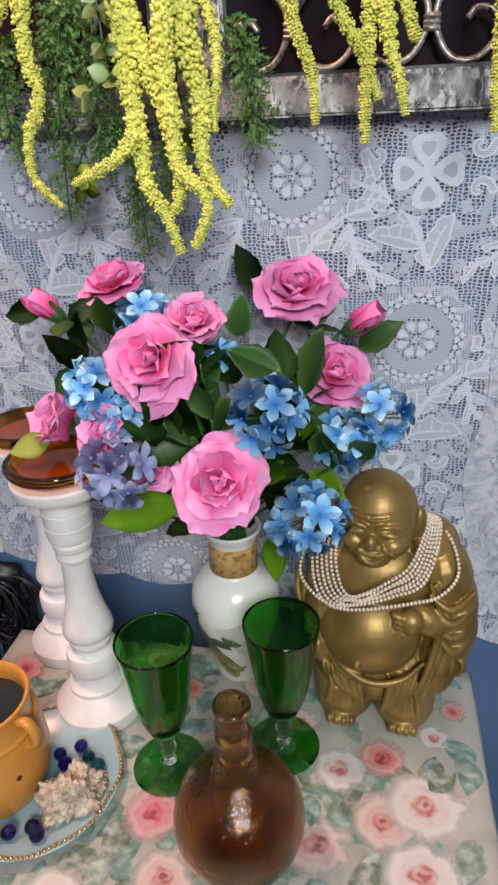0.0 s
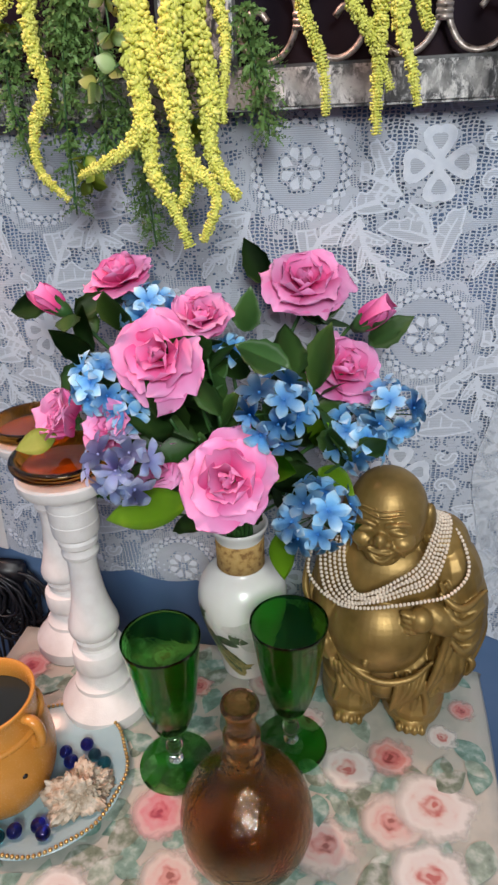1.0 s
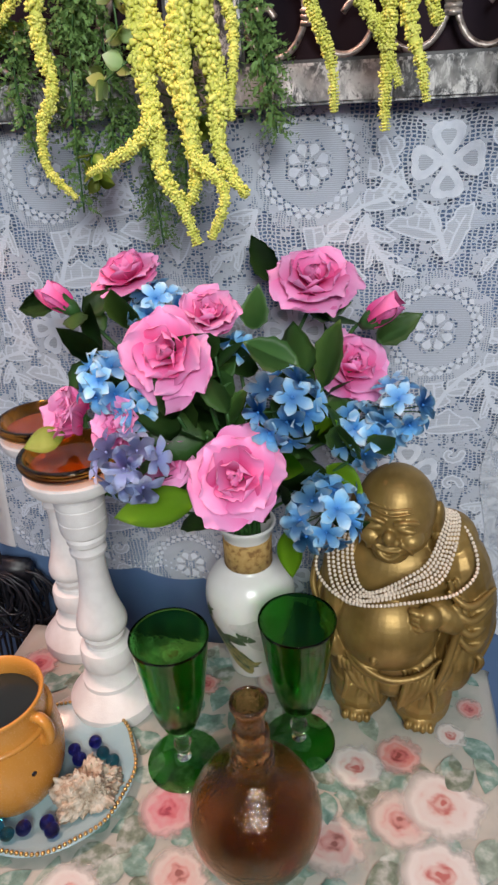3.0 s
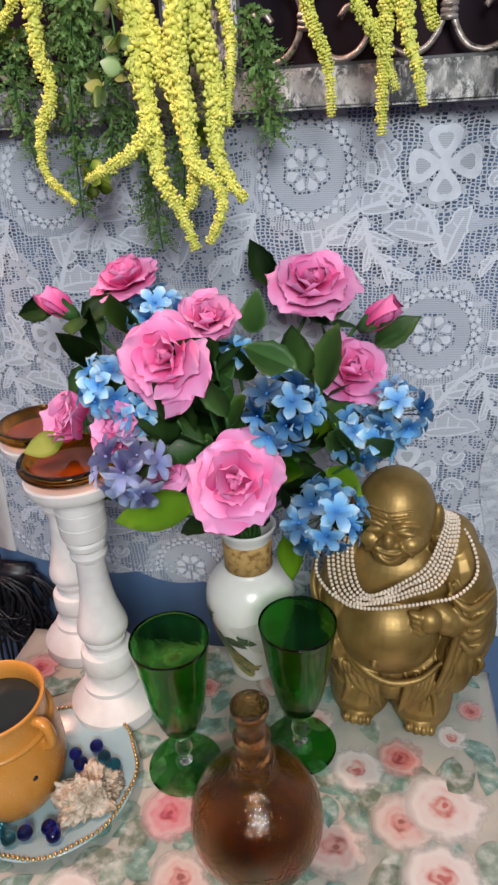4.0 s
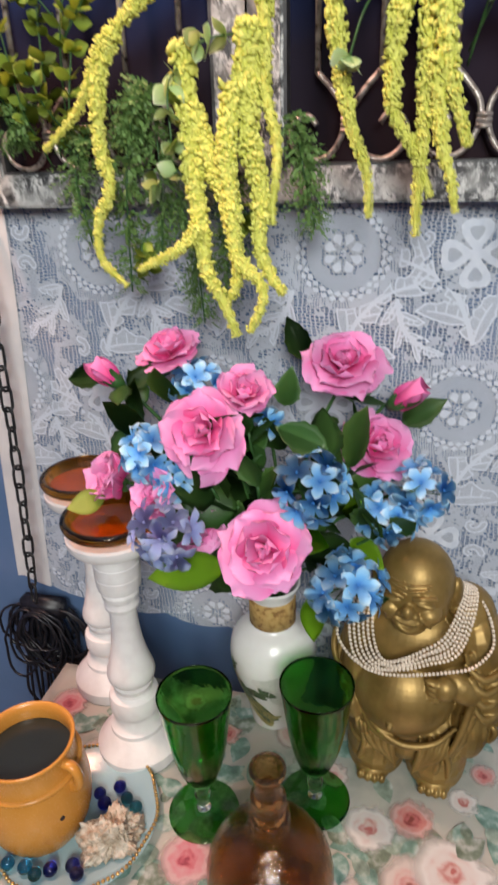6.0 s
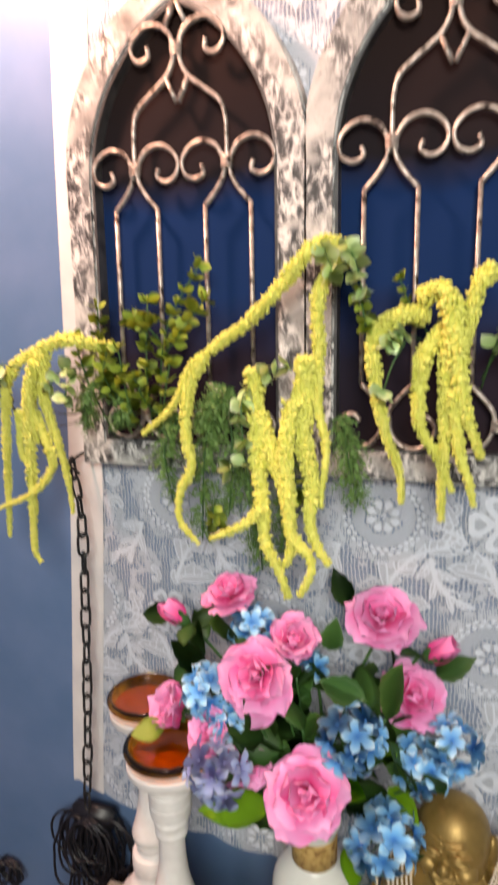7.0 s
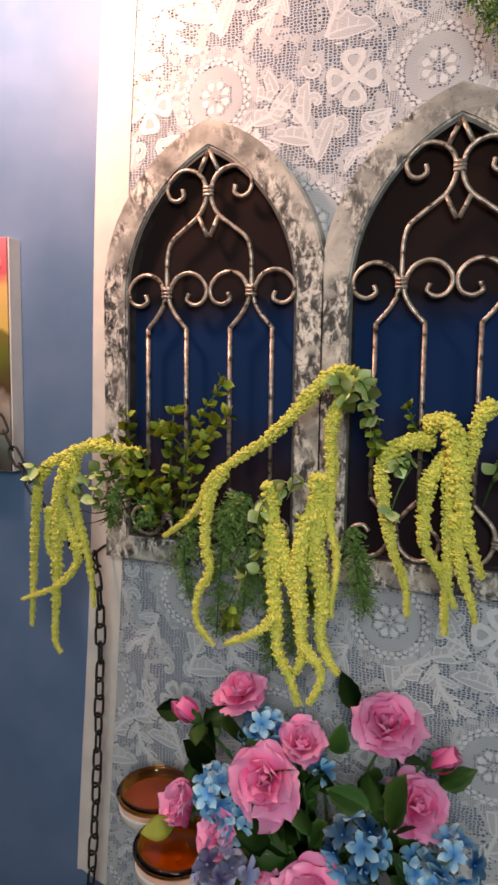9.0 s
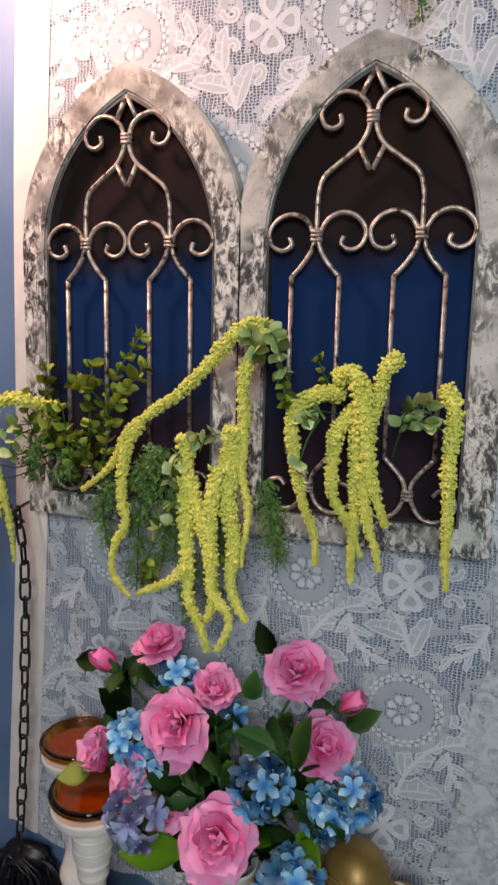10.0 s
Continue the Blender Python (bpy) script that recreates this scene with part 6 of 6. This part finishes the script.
middle = garland("lime green hanging amaranth spray over the arch sill")
for pts, r in (
        ([(-0.112, 1.585, -0.030), (-0.125, 1.597, -0.060), (-0.145, 1.590, -0.085), (-0.171, 1.560, -0.085), (-0.211, 1.521, -0.085), (-0.246, 1.497, -0.085), (-0.279, 1.470, -0.085), (-0.301, 1.430, -0.085), (-0.340, 1.397, -0.085)], 0.0082),
        ([(-0.262, 1.485, -0.085), (-0.280, 1.450, -0.085), (-0.282, 1.402, -0.093), (-0.273, 1.366, -0.100), (-0.285, 1.340, -0.105), (-0.284, 1.308, -0.111), (-0.260, 1.284, -0.115)], 0.0072),
        ([(-0.120, 1.593, -0.060), (-0.136, 1.545, -0.085), (-0.135, 1.491, -0.085), (-0.135, 1.436, -0.089), (-0.124, 1.394, -0.099), (-0.126, 1.353, -0.110), (-0.125, 1.336, -0.115)], 0.0075),
        ([(-0.204, 1.473, -0.085), (-0.201, 1.429, -0.091), (-0.191, 1.369, -0.114), (-0.184, 1.339, -0.125), (-0.176, 1.305, -0.141), (-0.160, 1.279, -0.148), (-0.150, 1.251, -0.148)], 0.0098),
        ([(-0.198, 1.426, -0.092), (-0.176, 1.382, -0.108), (-0.161, 1.348, -0.119), (-0.152, 1.315, -0.129), (-0.152, 1.292, -0.137), (-0.163, 1.271, -0.140)], 0.0088),
        ([(-0.150, 1.486, -0.085), (-0.149, 1.446, -0.086), (-0.148, 1.403, -0.098), (-0.136, 1.363, -0.110), (-0.135, 1.322, -0.123), (-0.126, 1.301, -0.129), (-0.112, 1.284, -0.135)], 0.0105),
        ([(-0.160, 1.440, -0.096), (-0.162, 1.392, -0.115), (-0.156, 1.354, -0.127), (-0.150, 1.315, -0.140), (-0.130, 1.296, -0.146), (-0.127, 1.279, -0.151), (-0.139, 1.255, -0.151)], 0.0085),
        ([(-0.181, 1.337, -0.136), (-0.199, 1.320, -0.142), (-0.234, 1.304, -0.149)], 0.0062),
        ([(-0.150, 1.470, -0.085), (-0.163, 1.421, -0.098), (-0.178, 1.375, -0.112)], 0.0070)):
    tassel(middle, pts, r)
for pts, n in (([(-0.118, 1.575, -0.03), (-0.115, 1.590, -0.07), (-0.100, 1.580, -0.09), (-0.092, 1.550, -0.09)], 6), ([(-0.115, 1.570, -0.03), (-0.130, 1.590, -0.08), (-0.120, 1.570, -0.10)], 4), ([(-0.200, 1.460, -0.06), (-0.212, 1.445, -0.10), (-0.210, 1.400, -0.11)], 4), ([(-0.190, 1.400, -0.08), (-0.205, 1.380, -0.11), (-0.225, 1.368, -0.11)], 2), ([(-0.14, 1.48, -0.05), (-0.17, 1.475, -0.09), (-0.185, 1.470, -0.10)], 3)):
    sprig(middle, pts, n, ROUND, 0.9, 0.9)
sprig(middle, [(-0.115, 1.56, -0.03), (-0.095, 1.54, -0.08), (-0.088, 1.515, -0.09)], 5, OVAL, 0.9, 0.8)

east = garland("lime green hanging amaranth spray before the second arch")
for pts, r in (
        ([(-0.036, 1.524, -0.05), (-0.052, 1.526), (-0.068, 1.519), (-0.081, 1.500), (-0.078, 1.458), (-0.067, 1.409), (-0.053, 1.373), (-0.050, 1.338)], 0.0085),
        ([(-0.010, 1.516, -0.06), (-0.031, 1.491), (-0.036, 1.455), (-0.034, 1.418), (-0.017, 1.389), (-0.001, 1.354)], 0.0085),
        ([(-0.038, 1.541, -0.06), (-0.016, 1.548), (-0.008, 1.522), (-0.012, 1.475), (-0.011, 1.414), (-0.012, 1.365), (-0.011, 1.324)], 0.0090),
        ([(-0.010, 1.540), (-0.001, 1.487, -0.092), (0.004, 1.446, -0.092), (0.014, 1.417, -0.092), (0.024, 1.390, -0.092)], 0.0100),
        ([(-0.004, 1.455, -0.09), (0.003, 1.397, -0.09), (0.013, 1.368, -0.09), (0.019, 1.342, -0.09)], 0.0074),
        ([(0.026, 1.566, -0.07), (0.014, 1.552), (0.009, 1.523), (0.003, 1.481)], 0.0088),
        ([(0.074, 1.536, -0.07), (0.083, 1.520), (0.083, 1.492), (0.082, 1.452), (0.084, 1.406), (0.084, 1.364), (0.087, 1.328)], 0.0085)):
    tassel(east, pts, r)
for pts, n in (([(-0.04, 1.50, -0.03), (-0.055, 1.508, -0.09), (-0.062, 1.50, -0.10)], 3), ([(0.02, 1.45, -0.03), (0.035, 1.505, -0.07), (0.055, 1.520, -0.09)], 4), ([(0.02, 1.46, -0.03), (0.04, 1.500, -0.07), (0.062, 1.500, -0.09)], 4), ([(-0.05, 1.50, -0.09), (-0.060, 1.480, -0.10), (-0.068, 1.455, -0.10)], 1)):
    sprig(east, pts, n, ROUND, 0.9, 0.9)
sprig(east, [(-0.03, 1.50, -0.02), (-0.05, 1.535, -0.05), (-0.06, 1.560, -0.06)], 4, OVAL, 0.7, 0.6)

west = garland("lime green hanging amaranth spray at the first arch's edge")
for pts, r in (
        ([(-0.395, 1.490, -0.05), (-0.420, 1.503), (-0.445, 1.502), (-0.474, 1.490), (-0.504, 1.477), (-0.523, 1.450), (-0.529, 1.397), (-0.533, 1.337), (-0.538, 1.255)], 0.0078),
        ([(-0.470, 1.490), (-0.486, 1.450), (-0.492, 1.424), (-0.496, 1.361), (-0.498, 1.301), (-0.501, 1.244), (-0.492, 1.226)], 0.0085),
        ([(-0.466, 1.488), (-0.470, 1.440), (-0.462, 1.405), (-0.446, 1.347), (-0.440, 1.294)], 0.0070),
        ([(-0.483, 1.420, -0.09), (-0.464, 1.375, -0.09), (-0.463, 1.350, -0.09), (-0.493, 1.318, -0.09), (-0.551, 1.292, -0.09)], 0.0062),
        ([(-0.507, 1.420), (-0.508, 1.364), (-0.485, 1.343)], 0.0058),
        ([(-0.47, 1.480, -0.095), (-0.485, 1.440, -0.095), (-0.480, 1.38, -0.09)], 0.0075)):
    tassel(west, pts, r)
for pts, n in (([(-0.40, 1.47, -0.03), (-0.435, 1.470, -0.09), (-0.450, 1.452, -0.10)], 3), ([(-0.41, 1.47, -0.03), (-0.425, 1.460, -0.09), (-0.430, 1.440, -0.10)], 3), ([(-0.49, 1.47, -0.09), (-0.515, 1.475, -0.10), (-0.522, 1.46, -0.10)], 2)):
    sprig(west, pts, n, ROUND, 0.9, 0.9)
for pts in ([(-0.415, 1.44, -0.03), (-0.45, 1.43, -0.07), (-0.475, 1.445, -0.08)], [(-0.415, 1.43, -0.03), (-0.44, 1.415, -0.07), (-0.47, 1.420, -0.08)], [(-0.415, 1.42, -0.03), (-0.44, 1.405, -0.07), (-0.462, 1.400, -0.08)]):
    part("bare_twig", tube(spline([(a, c, b) for a, b, c in pts], 6), 0.0011, 6, lambda t: 1 - 0.6 * t), twig_brown, west, "dark bare twig")

bush = thing("leafy_sprays", (0, 0, 0), "green artificial leaf sprays tucked into the iron grille", "artificial plant")
for pts, n in (([(-0.36, 1.39, -0.02), (-0.35, 1.46, -0.05), (-0.345, 1.545, -0.05)], 8), ([(-0.35, 1.39, -0.02), (-0.33, 1.48, -0.05), (-0.315, 1.53, -0.05), (-0.280, 1.582, -0.05)], 10), ([(-0.40, 1.39, -0.02), (-0.41, 1.47, -0.05), (-0.412, 1.540, -0.05)], 8), ([(-0.37, 1.38, -0.02), (-0.37, 1.43, -0.06), (-0.375, 1.492, -0.07)], 6), ([(-0.34, 1.38, -0.02), (-0.325, 1.42, -0.06), (-0.315, 1.475, -0.06)], 6), ([(-0.33, 1.48, -0.05), (-0.30, 1.51, -0.06), (-0.270, 1.545, -0.06)], 6), ([(-0.33, 1.39, -0.02), (-0.34, 1.43, -0.07), (-0.350, 1.46, -0.08)], 5), ([(-0.42, 1.39, -0.02), (-0.43, 1.45, -0.05), (-0.440, 1.505, -0.06)], 6), ([(-0.33, 1.50, -0.05), (-0.345, 1.52, -0.06), (-0.36, 1.525, -0.06)], 4), ([(-0.40, 1.42, -0.02), (-0.395, 1.46, -0.07), (-0.39, 1.49, -0.07)], 5)):
    sprig(bush, pts, n, OVAL, 0.95, 0.95)
for pts, ln in (([(-0.41, 1.46, -0.04), (-0.43, 1.43, -0.06), (-0.435, 1.395, -0.05)], 0.024), ([(-0.37, 1.44, -0.04), (-0.38, 1.42, -0.06), (-0.382, 1.400, -0.05)], 0.024), ([(-0.31, 1.42, -0.04), (-0.32, 1.38, -0.07), (-0.322, 1.31, -0.05)], 0.026), ([(-0.27, 1.44, -0.04), (-0.275, 1.37, -0.06), (-0.285, 1.265, -0.05)], 0.034), ([(-0.25, 1.43, -0.04), (-0.245, 1.36, -0.05), (-0.250, 1.30, -0.05)], 0.030),
                ([(-0.12, 1.42, -0.04), (-0.11, 1.38, -0.06), (-0.100, 1.325, -0.05)], 0.030), ([(-0.23, 1.36, -0.05), (-0.215, 1.30, -0.05), (-0.210, 1.235, -0.05)], 0.028), ([(-0.17, 1.40, -0.04), (-0.18, 1.32, -0.05), (-0.19, 1.255, -0.04)], 0.026), ([(-0.25, 1.45, -0.04), (-0.26, 1.43, -0.06), (-0.27, 1.40, -0.06)], 0.028)):
    fern(bush, pts, ln)
for pts, n in (([(-0.26, 1.33, -0.05), (-0.262, 1.31, -0.07), (-0.258, 1.295, -0.07)], 4), ([(-0.20, 1.36, -0.05), (-0.165, 1.345, -0.06), (-0.16, 1.33, -0.06)], 3)):
    sprig(bush, pts, n, OVAL, 0.9, 1.0)
top_fern = thing("hanging_fern", (0, 0, 0), "green fern spray hanging in from above the arches", "artificial plant")
fern(top_fern, [(0.06, 2.40, -0.005), (0.055, 2.20, -0.09), (0.045, 1.975, -0.10)], 0.045, 110)

lace_fern = thing("hanging_fern", (0, 0, 0), "olive green artificial fern hanging down over lace", "fern")
for k in range(5):
    fan = (k - 2) / 2
    fern(lace_fern, [(-0.005, 2.20, -0.006), (0.004 + 0.012 * fan, 2.10, -0.030), (0.014 + 0.024 * fan, 1.99, -0.040), (0.028 + 0.018 * fan, 1.900 + 0.050 * abs(fan), -0.034)], 0.032, 90)

# ---- chain, cords and the canvas on the blue wall ----
chain = thing("chain", (0, 0, 0), "black iron chain hanging down from a hook", "chain")


def link_mesh():
    bm = bmesh.new()
    n, a, b = 24, 0.0065, 0.0155
    pts = []
    for i in range(n):
        t = 2 * math.pi * i / n
        pts.append((a * math.cos(t), 0, (b - a) * (1 if math.sin(t) > 0 else -1) * min(1, abs(math.sin(t)) * 3) + a * math.sin(t)))
    add_tube(bm, pts, 0.0019, 8, closed=True)
    for f in bm.faces:
        f.smooth = True
    me = bpy.data.meshes.new("link")
    bm.to_mesh(me)
    bm.free()
    me.materials.append(dark_iron)
    return me


LINK = link_mesh()


def links_along(points, step=0.0262):
    line = spline(points, 30)
    run, nxt, k = 0.0, 0.0, 0
    for a, b in zip(line, line[1:]):
        d = b - a
        while nxt <= run + d.length:
            p = a + d.normalized() * (nxt - run)
            m = Matrix.Translation(p) @ d.to_track_quat("Z", "Y").to_matrix().to_4x4() @ Matrix.Rotation(0.5 + 1.57 * (k % 2) + 0.25 * math.sin(k * 1.7), 4, "Z")
            place("link", LINK, chain, m)
            nxt += step
            k += 1
        run += d.length


links_along([(-0.475, -0.030, 1.336), (-0.470, -0.026, 1.26), (-0.474, -0.026, 1.12), (-0.480, -0.028, 0.98), (-0.490, -0.030, 0.83)])
links_along([(-0.478, -0.032, 1.340), (-0.520, -0.034, 1.372), (-0.580, -0.036, 1.445), (-0.637, -0.036, 1.545), (-0.70, -0.034, 1.68)])
part("hook", tube(spline([(-0.478, 0.030, 1.352), (-0.478, -0.010, 1.350), (-0.478, -0.034, 1.342), (-0.478, -0.036, 1.334), (-0.478, -0.028, 1.332)], 6), 0.0022, 8), dark_iron, chain, "black iron hook")

cord_rnd = random.Random(8)


def cord_bundle(x, y, z, size, loops, tails, label):
    it = thing("cord_bundle", (x, y, z), label, "cable", "cord bundles on the wall")
    for k in range(loops):
        w, h = size * cord_rnd.uniform(0.35, 0.75), size * cord_rnd.uniform(0.5, 1.25)
        ox, a = cord_rnd.uniform(-0.25, 0.25) * size, cord_rnd.uniform(-0.5, 0.5)
        pts = []
        for i in range(20):
            t = 2 * math.pi * i / 20
            u, v = w * 0.5 * math.sin(t), -h * 0.5 * (1 - math.cos(t))
            pts.append((ox + u * math.cos(a) - v * math.sin(a), cord_rnd.uniform(-0.003, 0.003) - 0.0015 * k, u * math.sin(a) + v * math.cos(a)))
        part("loop", tube(pts, cord_rnd.uniform(0.0016, 0.0028), 7, closed=True), black_cord, it)
    for k in range(tails):
        dx = cord_rnd.uniform(-0.4, 0.4) * size
        part("tail", tube(spline([(dx * 0.3, -0.01, 0), (dx * 0.8, -0.014, -size * 0.5), (dx + cord_rnd.uniform(-0.02, 0.02), -0.012, -size * cord_rnd.uniform(1.0, 1.7)), (dx * 1.2, -0.01, -size * cord_rnd.uniform(1.8, 2.4))], 8), 0.0022, 7), black_cord, it)
    if not tails:
        return it
    # the black box that hangs at the chain's lower end, over the cords
    bm = bmesh.new()
    box(bm, (-size * 0.32, -0.024, -size * 0.16), (size * 0.32, -0.002, size * 0.14), 0.005)
    part("tie", bm, black_cord, it, "black box hanging at the chain's lower end")
    return it


cord_bundle(-0.500, 0.014, 0.792, 0.11, 26, 30, "bundle of looped black cords hanging on a wall")
cord_bundle(-0.690, 0.020, 0.640, 0.06, 9, 0, "loose looped black cord on a wall")

canvas = thing("canvas_painting", (-0.782, 0.0, 1.617), "small canvas painting with a pink flower on yellow and brown", "painting")
bm = bmesh.new()
box(bm, (-0.140, 0.008, -0.172), (0.140, WALL, 0.172), 0.0015)
part("stretched_canvas", bm, white_cloth, canvas, "white canvas sides", smooth=False)
bm = bmesh.new()
box(bm, (-0.1385, 0.0055, -0.1705), (0.1385, 0.0085, 0.1705))
part("painted_face", bm, painting, canvas, "brushed landscape with a pink flower", smooth=False)
bloom = bmesh.new()
for k in range(11):
    a = 0.57 * k
    ball(bloom, (0.098 + 0.022 * math.cos(a) * (0.4 + 0.06 * k), 0.0055, 0.142 + 0.020 * math.sin(a) * (0.4 + 0.06 * k)), (0.016, 0.0016, 0.012), Euler((0, a, 0)).to_matrix().to_4x4(), 10, 6)
part("painted_flower", bloom, paint_pink, canvas, "pink painted flower in thick paint")
for pts, w in (([(0.120, 0.004, 0.120), (0.112, 0.004, 0.07), (0.118, 0.004, 0.02), (0.108, 0.004, -0.03)], 0.0035), ([(0.118, 0.004, 0.03), (0.100, 0.004, 0.05), (0.085, 0.004, 0.06)], 0.0025)):
    part("painted_stalk", tube(spline(pts, 6), w, 6, flat=0.4), paint_brown, canvas, "brown painted stalk")
